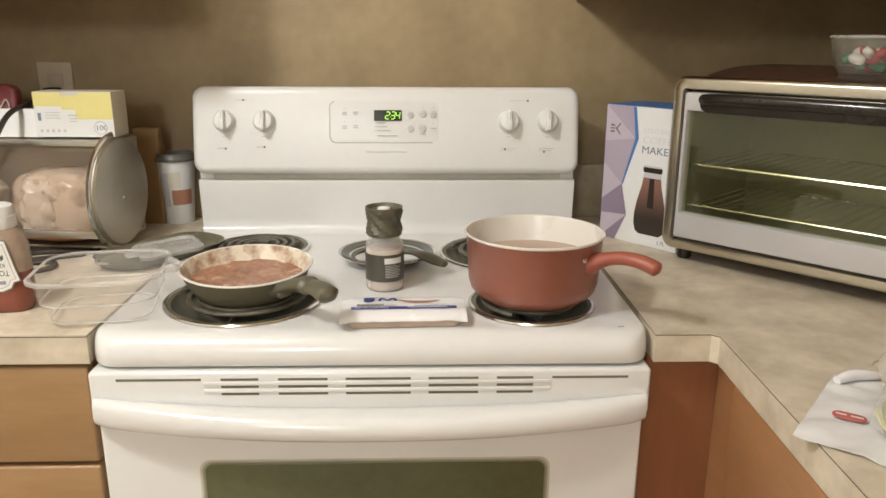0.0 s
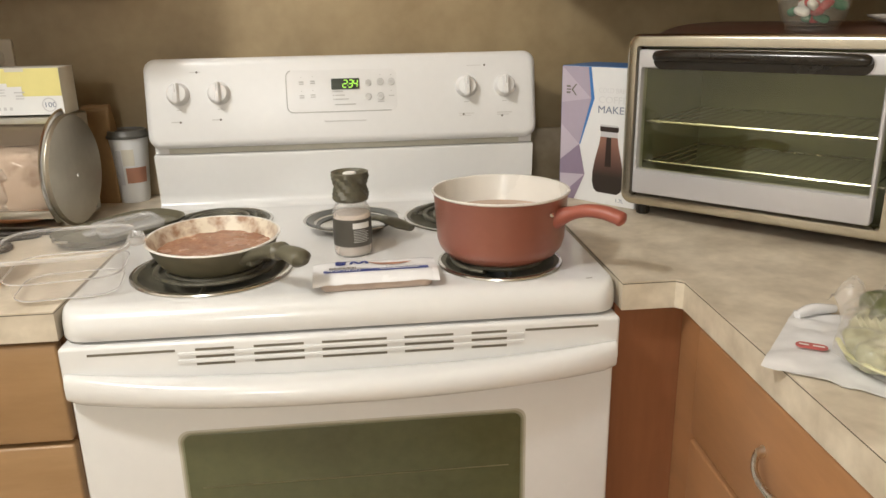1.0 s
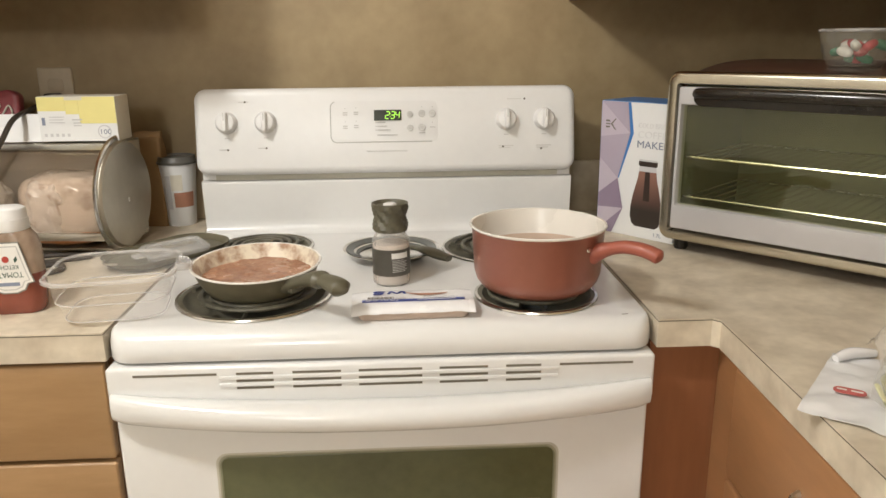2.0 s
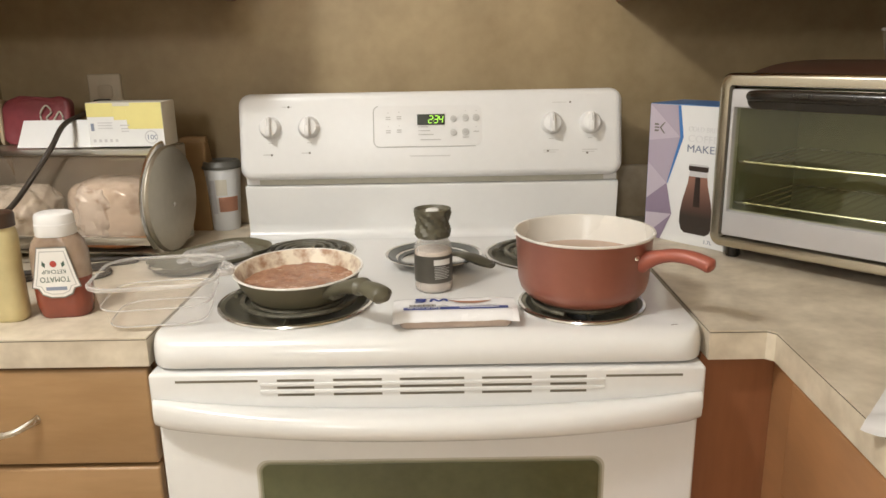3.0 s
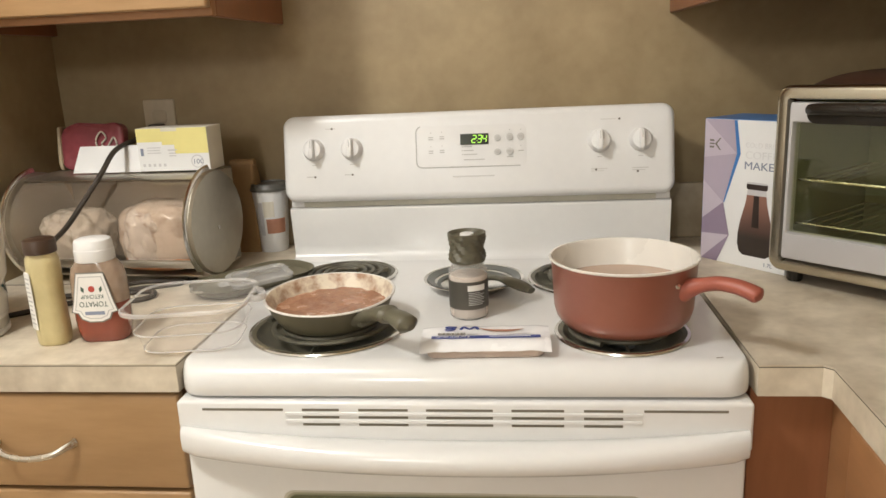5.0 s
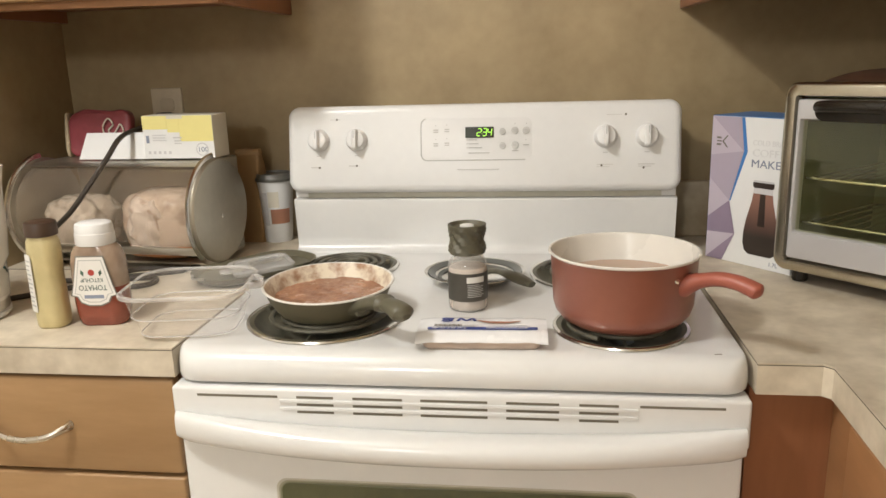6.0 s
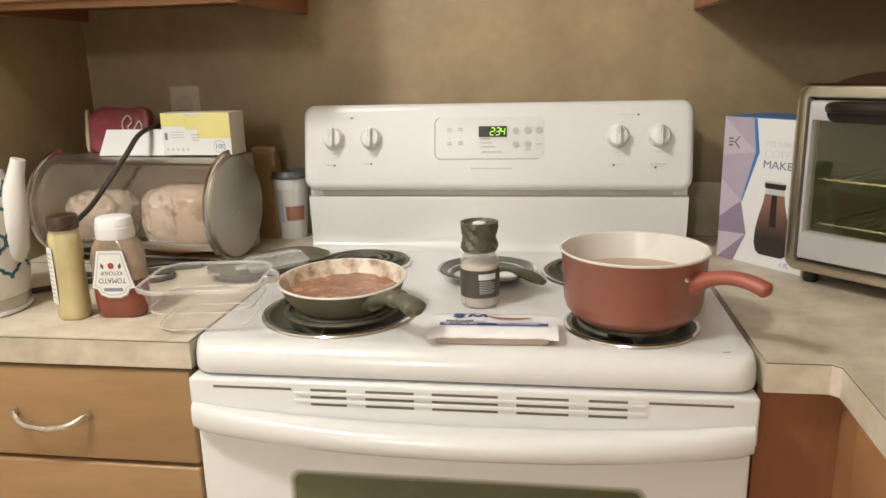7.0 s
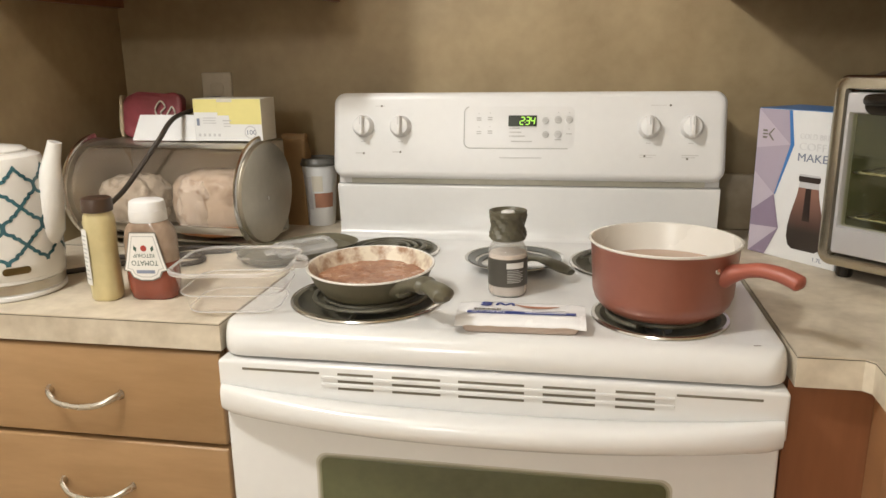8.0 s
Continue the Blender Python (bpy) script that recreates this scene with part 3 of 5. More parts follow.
part("menu_print", bars([(-0.019, 0.0160, 0.016, 0.0017), (-0.019, 0.0085, 0.019, 0.0017), (-0.019, 0.0010, 0.026, 0.0017), (-0.019, -0.0090, 0.040, 0.0018),
                         (-0.0225, 0.0160, 0.002, 0.002), (-0.0225, 0.0085, 0.002, 0.002), (-0.0225, 0.0010, 0.002, 0.002)]), PRINT, panel, at=pose(0, 0, 0.0013), smooth=0)
# maker's script as a plain wavy line
script = [(-0.041 + 0.0017 * i, -0.0405 + 0.0012 * math.sin(i * 1.9), 0.0002) for i in range(48)]
part("maker_mark", tube(script, 0.0007, 5), PRINT, panel, "small grey script mark")


def knob(x, y):
    body = part("knob", lathe([(0.0215, 0.0), (0.0215, 0.003), (0.0195, 0.006), (0.0180, 0.014), (0.0165, 0.0165), (0.010, 0.018)], 40), WHITEPLASTIC, panel, "white round knob with a raised grip", pose(x, y, 0.0))
    bm = bm_new()
    loops = []
    for k, (hw, hh, z) in enumerate(((0.0062, 0.0205, 0.006), (0.0058, 0.0200, 0.020), (0.0048, 0.0185, 0.0255), (0.0030, 0.0160, 0.0275))):
        loops.append([(px, py, z) for px, py in rounded(2 * hw, 2 * hh, hw * 0.8, 4)])
    loft(bm, loops)
    part("grip", bm, WHITEPLASTIC, body)
    part("pointer", block(-0.0007, 0.0007, 0.002, 0.0165, 0.0272, 0.0279), PRINT, body, "grey pointer line")
    part("dial_print", bars([(-0.0045, -0.030, 0.009, 0.0013)]), PRINT, body, at=pose(0, 0, 0.0002), smooth=0)


for x in (-0.314, -0.238, 0.238, 0.314):
    knob(x, 0.0190)
FAINT = material("faint_print", (0.60, 0.59, 0.57), 0.6, bump=0)
for row in ((-0.330, -0.0335, 0.020, 0.0022), (0.222, -0.0335, 0.030, 0.002), (0.222, -0.0375, 0.024, 0.0016), (0.298, -0.0335, 0.030, 0.002), (0.298, -0.0375, 0.024, 0.0016), (-0.254, -0.0310, 0.016, 0.0018), (0.240, 0.0590, 0.028, 0.0014), (-0.290, 0.0590, 0.020, 0.0014)):
    part("heat_print", bars([row]), FAINT, panel, at=pose(0, 0, 0.0002), smooth=0)
for lx, ly in ((-0.313, -0.0340), (-0.238, -0.0310), (0.231, -0.0350), (0.308, -0.0400), (0.275, 0.0590), (-0.277, 0.0590)):
    part("indicator_lamp", lathe([(0.0021, 0), (0.0021, 0.0007), (0.0012, 0.0011)], 12), DARKPRINT, panel, "small dark indicator lamp", pose(lx, ly, 0.0001))

# vent trim under the cooktop
vent = part("vent_trim", block(-0.377, 0.377, -0.006, 0.032, 0.8035, 0.8705, 0.005, 3), ENAMEL, stove, "white vent trim over the oven door")
# Strips on the trim face; the shade inside the slots is their dark colour
for x0, x1, zs in ((-0.340, -0.228, (0.8595,)), (-0.202, -0.152, (0.8595, 0.8490, 0.8385)), (-0.126, -0.060, (0.8595, 0.8490, 0.8385)), (-0.036, 0.051, (0.8595, 0.8490, 0.8385)),
                   (0.075, 0.142, (0.8595, 0.8490, 0.8385)), (0.167, 0.216, (0.8595, 0.8490, 0.8385)), (0.242, 0.345, (0.8595,))):
    for i, z in enumerate(zs):
        part("vent_slot", block(x0, x1, -0.0064, -0.002, z - 0.0017, z + 0.0017), SLOT, vent, "vent slot as a strip with its inner shade painted dark")
for z in (0.8542, 0.8437):
    part("vent_rib", block(-0.225, 0.240, -0.0085, -0.0055, z - 0.0024, z + 0.0024, 0.0011), ENAMEL, vent)

# oven door with its bowed handle and window
door = part("oven_door", block(-0.3705, 0.3705, -0.004, 0.030, 0.235, 0.8025, 0.005, 3), ENAMEL, stove, "white oven door")


def oven_handle():
    bm = bm_new()
    loops = []
    n = 40
    for i in range(n + 1):
        u = 2 * i / n - 1
        x = 0.370 * u
        zc = 0.8180 - 0.0150 * (1 - u * u) ** 0.8
        out = 0.016 + 0.032 * (1 - abs(u) ** 2.6)
        hz = 0.0190 + 0.0015 * abs(u) ** 3
        if abs(u) > 0.985:
            hz, out = 0.0185, 0.013
        ring = []
        for k in range(16):
            a = 2 * math.pi * k / 16
            ca, sa = math.cos(a), math.sin(a)
            ring.append((x, -0.004 - out * 0.5 - (out * 0.5 + 0.002) * math.copysign(abs(ca) ** 0.75, ca), zc + hz * math.copysign(abs(sa) ** 0.75, sa)))
        loops.append(ring)
    loft(bm, loops)
    return bm


part("handle", oven_handle(), ENAMEL, door, "full-width bowed white handle")
for k, (w, h, c) in enumerate(((0.486, 0.318, (0.52, 0.50, 0.43)), (0.480, 0.313, (0.32, 0.31, 0.23)), (0.475, 0.309, (0.19, 0.19, 0.115)))):
    part("window_border", slab(w, h, 0.016, 0.0006 + 0.0003 * k, 0.0003), material("dotted_window_border", c, 0.35, vary=0.1, bump=0), door, "soft olive-grey dotted border", pose(0.002, -0.0041, 0.579, 90, 0, 0))
window = part("window", slab(0.470, 0.305, 0.012, 0.0016, 0.0008), GLASS_DARK, door, "dark olive oven window", pose(0.002, -0.0042, 0.579, 90, 0, 0))
for zr in (0.648,):
    part("inner_rack", block(-0.215, 0.22, -0.0064, -0.0060, zr - 0.0009, zr + 0.0009), material("rack_seen_through_glass", (0.16, 0.15, 0.08), 0.4, metal=0.4, bump=0), door, "oven rack dimly seen through the window")
part("storage_drawer", block(-0.374, 0.374, -0.002, 0.030, 0.065, 0.228, 0.005, 3), ENAMEL, stove, "white storage drawer")

def thicken(bm, grid, t):
    """Faces over a grid of points, a second side t below, and the edges between them."""
    low = [[bm.verts.new(v.co - Vector((0, 0, t))) for v in line] for line in grid]
    nj, ni = len(grid), len(grid[0])
    for j in range(nj - 1):
        for i in range(ni - 1):
            bm.faces.new((grid[j][i], grid[j][i + 1], grid[j + 1][i + 1], grid[j + 1][i]))
            bm.faces.new((low[j][i], low[j + 1][i], low[j + 1][i + 1], low[j][i + 1]))
    border = [(0, i) for i in range(ni)] + [(j, ni - 1) for j in range(1, nj)] + [(nj - 1, i) for i in range(ni - 2, -1, -1)] + [(j, 0) for j in range(nj - 2, 0, -1)]
    for (j0, i0), (j1, i1) in zip(border, border[1:] + border[:1]):
        bm.faces.new((grid[j0][i0], low[j0][i0], low[j1][i1], grid[j1][i1]))


# ---- things on the range ----
PAN_Z = 0.9276     # top of the coils


def pan_body(r, h, t=0.003, base=0.78):
    """Outside and inside of a flared pan, as two profiles."""
    outer = [(0.004, 0.0), (r * base - 0.004, 0.0), (r * base, 0.0015), (r * base + 0.004, 0.006), (r * 0.93, h * 0.55), (r - 0.001, h - 0.003), (r + 0.0012, h)]
    inner = [(r + 0.0012, h), (r - t * 0.6, h + 0.0008), (r - t - 0.001, h - 0.002), (r * 0.93 - t, h * 0.55 + 0.002), (r * base, 0.008), (r * base - 0.008, 0.004), (0.003, 0.004)]
    return outer, inner


fry = thing("frying_pan", pose(-0.196, 0.158, PAN_Z + 0.0025, 2.2, 0, 0) @ pose(0, 0, 0, 0, 0, -47), "small dark frying pan of tomato sauce on a burner", "frying pan")
outer, inner = pan_body(0.0955, 0.0400)
part("body", lathe(outer, 64, cap1=False), NONSTICK, fry, "dark grey outside")


part("lining", lathe(inner, 72, cap0=False), CREAMSTAIN, fry, "cream ceramic lining smeared with sauce")
part("rim", lathe([(0.0968, 0.0385), (0.0982, 0.0400), (0.0972, 0.0414), (0.0945, 0.0412), (0.0938, 0.0395)], 72, cap0=False, cap1=False), CREAM, fry, "cream rim")


def sauce_surface():
    bm = bm_new()
    n, m = 26, 64
    loops = []
    for k in range(n):
        q = 0.001 + 0.0860 * k / (n - 1)
        loops.append([(q * math.cos(2 * math.pi * i / m), q * math.sin(2 * math.pi * i / m),
                       0.0200 + 0.0022 * noise.noise(Vector((q * math.cos(2 * math.pi * i / m) * 60, q * math.sin(2 * math.pi * i / m) * 60, 1)))
                       + 0.0012 * noise.noise(Vector((q * math.cos(2 * math.pi * i / m) * 170, q * math.sin(2 * math.pi * i / m) * 170, 5)))) for i in range(m)])
    loft(bm, loops, True, True, False)
    return bm


part("sauce", sauce_surface(), SAUCE, fry, "thick orange-red tomato sauce", smooth=80)
grip = smooth_path([(0.084, 0, 0.024), (0.100, 0, 0.031), (0.125, 0, 0.0415), (0.155, 0, 0.0500), (0.188, 0, 0.0520), (0.214, 0, 0.0475)], 6)
part("handle", tube(grip, lambda t: 0.0185 - 0.006 * math.sin(math.pi * min(1, t * 1.5)) if t < 0.66 else 0.0125 + 0.0045 * math.sin(math.pi * (t - 0.66) / 0.68) - 0.011 * max(0, t - 0.93) / 0.07, 14, flat=0.72), BAKELITE, fry, "black moulded handle")
part("handle_bracket", block(0.088, 0.104, -0.011, 0.011, 0.016, 0.030, 0.004), BAKELITE, fry)

pot = thing("saucepan", pose(0.231, 0.130, PAN_Z, 0, 0, -40), "red saucepan with cream lining and water on a burner", "saucepan")
PR, PH = 0.1010, 0.1000
part("body", lathe([(0.004, 0), (0.064, 0), (0.074, 0.0025), (0.0840, 0.0085), (0.0915, 0.018), (0.0952, 0.030), (PR - 0.002, PH - 0.006), (PR, PH - 0.002)], 72, cap1=False), REDCOAT, pot, "brick red outside")
part("rim", lathe([(PR, PH - 0.002), (PR + 0.0016, PH), (PR + 0.001, PH + 0.0016), (PR - 0.002, PH + 0.0014)], 72, cap0=False, cap1=False), CREAM, pot, "cream rolled rim")
part("lining", lathe([(PR - 0.002, PH + 0.0014), (PR - 0.0038, PH - 0.003), (0.0925, 0.034), (0.086, 0.018), (0.072, 0.007), (0.003, 0.0045)], 72, cap0=False), CREAM, pot, "cream ceramic lining")
part("water", lathe([(0.0950, 0.0615), (0.0940, 0.0610), (0.05, 0.0610), (0.002, 0.0610)], 72, cap0=False), BROTH, pot, "cloudy water", at=pose(0, 0, 0))
grip = smooth_path([(0.092, 0, 0.069), (0.101, 0, 0.0725), (0.115, 0, 0.0785), (0.138, 0, 0.0850), (0.162, 0, 0.0855), (0.180, 0, 0.0820), (0.194, 0, 0.0770)], 6)
part("handle", tube(grip, lambda t: 0.0205 - 0.0092 * min(1, t * 2.6) ** 0.8 + 0.0030 * max(0, t - 0.5) - 0.0085 * max(0, (t - 0.93) / 0.07) ** 2, 14, flat=0.82), REDGRIP, pot, "red soft-touch handle")
part("rivet", lathe([(0.004, 0), (0.0035, 0.0015), (0.001, 0.002)], 14), CHROME, pot, "small steel rivet", pose(0.0965, -0.0240, 0.0790, 0, 85, -14))

# pepper grinder
mill = thing("spice_grinder", pose(0.0085, 0.205, 0.9172), "glass spice grinder with a black cap and label on the cooktop", "spice grinder")
part("jar", lathe([(0.003, 0), (0.0265, 0), (0.0295, 0.003), (0.0300, 0.010), (0.0300, 0.066), (0.0290, 0.074), (0.0235, 0.083), (0.0220, 0.088), (0.0200, 0.088)], 40, cap1=False), GLASS, mill, "clear glass jar")
part("seasoning", lathe([(0.002, 0.003), (0.0270, 0.003), (0.0288, 0.008), (0.0288, 0.0640), (0.0270, 0.0665), (0.002, 0.0655)], 36), SALT, mill, "pinkish grey seasoning")
bm = bm_new()
arc = [radians(a) for a in range(-205, 26, 10)]
loft(bm, [[(0.0303 * math.cos(a), 0.0303 * math.sin(a), z) for a in arc] for z in (0.0175, 0.0605)], False, False, False)
lab = part("label", bm, MILLLABEL, mill, "dark printed wrap label")
bm = bm_new()
arc = [radians(a) for a in range(-88, -33, 9)]
loft(bm, [[(0.0306 * math.cos(a), 0.0306 * math.sin(a), z) for a in arc] for z in (0.0465, 0.0555)], False, False, False)
part("label_box", bm, LABELWHITE, lab, "white text box")
for i in range(8):
    bm = bm_new()
    arc = [radians(a) for a in range(-86, -44 + (i * 37) % 14, 7)]
    z = 0.0435 - 0.0026 * i
    loft(bm, [[(0.0306 * math.cos(a), 0.0306 * math.sin(a), q) for a in arc] for q in (z - 0.0005, z + 0.0005)], False, False, False)
    part("label_line", bm, PRINT, lab)
bm = bm_new()
loops = []
for k, z in enumerate([0.0865, 0.0885, 0.0920, 0.0975, 0.103, 0.1085, 0.114, 0.1195, 0.1245, 0.1285, 0.131]):
    base_r = (0.0262, 0.0272, 0.0272, 0.0262, 0.0252, 0.0248, 0.0250, 0.0262, 0.0278, 0.0288, 0.0288)[k]
    loops.append([((base_r + (0.0028 * max(-0.3, math.sin(8 * 2 * math.pi * i / 72 + z * 330)) if 1 < k < 9 else 0)) * math.cos(2 * math.pi * i / 72),
                   (base_r + (0.0028 * max(-0.3, math.sin(8 * 2 * math.pi * i / 72 + z * 330)) if 1 < k < 9 else 0)) * math.sin(2 * math.pi * i / 72), z) for i in range(72)])
loops.append([(0.0265 * math.cos(2 * math.pi * i / 72), 0.0265 * math.sin(2 * math.pi * i / 72), 0.1315) for i in range(72)])
loops.append([(0.0225 * math.cos(2 * math.pi * i / 72), 0.0225 * math.sin(2 * math.pi * i / 72), 0.1265) for i in range(72)])
loft(bm, loops)
cap = part("cap", bm, BAKELITE, mill, "black ribbed grinder cap", smooth=30)
part("cap_disc", lathe([(0.0105, 0.1266), (0.0105, 0.1290), (0.0085, 0.1302)], 28), WHITEPLASTIC, cap, "white disc on the cap")

# sausage pack
pack = thing("sausage_pack", pose(0.040, 0.071, 0.9172, 0, 0, 2.0), "white film sausage pack with a blue stripe on the cooktop", "food pack")
bm = bm_new()
loops = []
for z, w, h, r in ((0.0, 0.148, 0.078, 0.008), (0.003, 0.154, 0.084, 0.010), (0.010, 0.156, 0.086, 0.012), (0.0145, 0.154, 0.084, 0.012), (0.0168, 0.146, 0.072, 0.010)):
    loops.append([(x, y, z + (0.0014 * noise.noise(Vector((x * 50, y * 50, 3))) if z > 0.01 else 0)) for x, y in rounded(w, h, r, 8)])
loft(bm, loops)
part("filling", bm, MEAT, pack, "pink sausages under film")


def film():
    """The top film, sagging a little, with flared ends."""
    bm = bm_new()
    rows, cols = 13, 41
    grid = []
    for j in range(rows):
        v = j / (rows - 1) * 2 - 1
        line = []
        for i in range(cols):
            u = i / (cols - 1) * 2 - 1
            x, y = 0.087 * u, 0.040 * v - 0.006
            drop = 0.0025 * max(0, (abs(u) - 0.80) / 0.20) + (0.0090 * max(0, (-v - 0.55) / 0.45) ** 1.5) + 0.004 * max(0, (v - 0.8) / 0.2)
            z = 0.0212 - drop + 0.0012 * noise.noise(Vector((x * 60, y * 60, 7)))
            line.append(bm.verts.new((x, y, z)))
        grid.append(line)
    thicken(bm, grid, 0.0008)
    return bm


filmob = part("film", film(), PACKFILM, pack, "glossy white printed film", smooth=70)
lift = pose(0, 0, 0.0224)
stripe = part("stripe", slab(0.146, 0.0085, 0.001, 0.0006, 0.0002, cx=0.001, cy=-0.0205), LABELBLUE, filmob, "navy blue stripe with white letters", pose(0, 0, 0.0222))
words("stripe_letters", "NET WT 14 OZ (396 g)", 0.0062, LABELWHITE, stripe, pose(-0.066, -0.0226, 0.0006), width=0.045)
part("stripe_print", bars([(0.0, -0.0205, 0.055, 0.0016)]), LABELWHITE, stripe, at=pose(0.006, 0, 0.0005), smooth=0)
part("barcode", bars([(-0.064 + 0.0021 * i, -0.0085, 0.0011 if i % 3 else 0.0016, 0.0075) for i in range(18)]), DARKPRINT, filmob, "printed barcode", lift, smooth=0)
part("maker_mark", tube(smooth_path([(-0.040, 0.018, 0), (-0.052, 0.020, 0), (-0.053, 0.015, 0), (-0.043, 0.013, 0), (-0.046, 0.008, 0), (-0.056, 0.009, 0)], 5), 0.0022, 6, flat=0.2), LABELBLUE, filmob, "navy blue maker's mark", lift)
part("maker_mark", tube(smooth_path([(-0.034, 0.009, 0), (-0.030, 0.019, 0), (-0.022, 0.010, 0), (-0.014, 0.019, 0), (-0.010, 0.009, 0)], 5), 0.0022, 6, flat=0.2), LABELBLUE, filmob, "navy blue maker's mark", lift)
part("sausage_picture", tube(smooth_path([(-0.008, 0.012, 0), (0.010, 0.004, 0), (0.035, 0.003, 0), (0.052, 0.008, 0)], 6), lambda t: 0.0042 * math.sin(math.pi * (0.06 + 0.88 * t)), 8, flat=0.15), TANLABEL, filmob, "printed brown sausage", lift)
part("fine_print", bars([(0.015, -0.009, 0.045, 0.0012), (0.015, -0.012, 0.050, 0.0012), (-0.024, -0.009, 0.014, 0.004)]), PALETEXT, filmob, at=lift, smooth=0)
part("end_mark", block(-0.0865, -0.0840, -0.0300, -0.0165, 0.0165, 0.0185), DARKPRINT, filmob, "black registration mark", pose(0.001, -0.002, -0.0005))

# small dish and the spoon lying in it
dish = thing("spoon_dish", pose(0.006, 0.352, 0.9172), "shallow pewter dish with a banded rim on the cooktop", "dish")
part("bowl", lathe([(0.003, 0), (0.052, 0), (0.056, 0.002), (0.066, 0.009), (0.085, 0.0165), (0.0862, 0.0180), (0.085, 0.0185), (0.066, 0.0120), (0.054, 0.005), (0.003, 0.0045)], 64), CHROME, dish, "pale metal dish")
part("rim_band", lathe([(0.0680, 0.0130), (0.0800, 0.0174), (0.0805, 0.0181), (0.0675, 0.0134)], 64, cap0=False, cap1=False), DISHGREY, dish, "dark grey rim band")
part("inner_ring", lathe([(0.0570, 0.0074), (0.0630, 0.0106), (0.0632, 0.0112), (0.0568, 0.0080)], 64, cap0=False, cap1=False), DISHGREY, dish, "dark grey inner ring")
spoon = thing("serving_spoon", pose(0.035, 0.340, 0.9270, 0, 0, -48), "black plastic serving spoon lying in the dish", "spoon")
part("handle", tube(smooth_path([(0.000, 0, 0.010), (0.022, 0, 0.0135), (0.050, 0, 0.0140), (0.080, 0, 0.012), (0.104, 0, 0.0095)], 6), lambda t: 0.0075 + 0.0058 * math.sin(math.pi * min(1, max(0, t - 0.3) / 0.72)) , 12, flat=0.6), BAKELITE, spoon, "black handle")
bm = bm_new()
loft(bm, [[(-0.024 + 0.027 * s * math.cos(2 * math.pi * i / 28), 0.018 * s * math.sin(2 * math.pi * i / 28), 0.0085 - 0.008 * (1 - s * s) ** 0.5 * (1 if s < 1 else 0)) for i in range(28)] for s in (0.05, 0.4, 0.7, 0.9, 1.0)] +
     [[(-0.024 + 0.028 * math.cos(2 * math.pi * i / 28), 0.019 * math.sin(2 * math.pi * i / 28), 0.0080) for i in range(28)]])
part("bowl", bm, BAKELITE, spoon, "black spoon bowl")

# ---- left worktop ----
griddle = thing("griddle_pan", pose(-0.404, 0.396, 0.9178, 0, 0, 52), "flat black griddle pan lying across the worktop edge", "griddle pan")
bm = bm_new()
loft(bm, [[(x, y, z) for x, y in rounded(w, h, r, 8)] for w, h, r, z in
          ((0.208, 0.108, 0.045, 0.0), (0.220, 0.118, 0.050, 0.002), (0.232, 0.130, 0.056, 0.0125), (0.234, 0.132, 0.056, 0.0135), (0.228, 0.126, 0.054, 0.0125), (0.210, 0.110, 0.045, 0.004))])
part("body", bm, NONSTICK, griddle, "dark nonstick tray")
part("spout_lip", tube(smooth_path([(-0.114, -0.02, 0.0132), (-0.124, 0.0, 0.013), (-0.114, 0.02, 0.0132)], 6), 0.0022, 8), STEEL_DULL, griddle, "worn bright edge")

lid = thing("container_lid", pose(-0.384, 0.372, 0.9330, 2, -3, 33) @ Matrix.Diagonal((0.86, 0.86, 1, 1)), "milky clear plastic lid lying on the griddle pan", "lid")
bm = bm_new()
loft(bm, [[(x, y, z) for x, y in rounded(w, h, 0.02, 8)] for w, h, z in ((0.128, 0.098, 0.0), (0.130, 0.100, 0.006), (0.124, 0.094, 0.0085), (0.108, 0.078, 0.0085), (0.104, 0.074, 0.0055), (0.020, 0.02, 0.0055))], cap0=False)
part("cover", bm, PLASTICLID, lid, "", smooth=30)
part("tab", slab(0.022, 0.030, 0.006, 0.0016, 0.0006, cx=-0.074, cy=0), PLASTICLID, lid, "small pull tab", pose(0, 0, 0.002))

tub = thing("plastic_container", pose(-0.388, 0.106, 0.9180, 0, 0, 9), "clear plastic food container standing half on the range", "container")
bm = bm_new()
loft(bm, [[(x, y, z) for x, y in rounded(w, h, r, 8)] for w, h, r, z in
          ((0.02, 0.02, 0.009, 0.0018), (0.124, 0.108, 0.030, 0.0008), (0.134, 0.118, 0.034, 0.003), (0.146, 0.130, 0.036, 0.030), (0.152, 0.136, 0.036, 0.0305), (0.166, 0.152, 0.040, 0.066))], cap1=False)
part("body", bm, PLASTIC, tub, "", smooth=30)
bm = bm_new()
loft(bm, [[(x, y, z) for x, y in rounded(w, h, 0.042, 8)] for w, h, z in ((0.166, 0.152, 0.066), (0.174, 0.160, 0.0675), (0.178, 0.164, 0.066), (0.178, 0.164, 0.062))], cap0=False, cap1=False)
part("rim", bm, PLASTICRIM, tub, "clear flanged rim", smooth=30)
for w, d, r, z in ((0.134, 0.118, 0.034, 0.0035), (0.152, 0.136, 0.036, 0.0305)):
    ring = [(x, y, z) for x, y in rounded(w, d, r, 8)]
    part("mould_line", tube(ring + ring[:1], 0.0011, 6), PLASTICRIM, tub, "raised clear mould line")
part("tab", tube(smooth_path([(0.086, -0.022, 0.064), (0.100, -0.016, 0.062), (0.104, 0, 0.060), (0.100, 0.016, 0.062), (0.086, 0.022, 0.064)], 6), 0.0022, 8, flat=2.4), PLASTICRIM, tub, "clear lift tab")


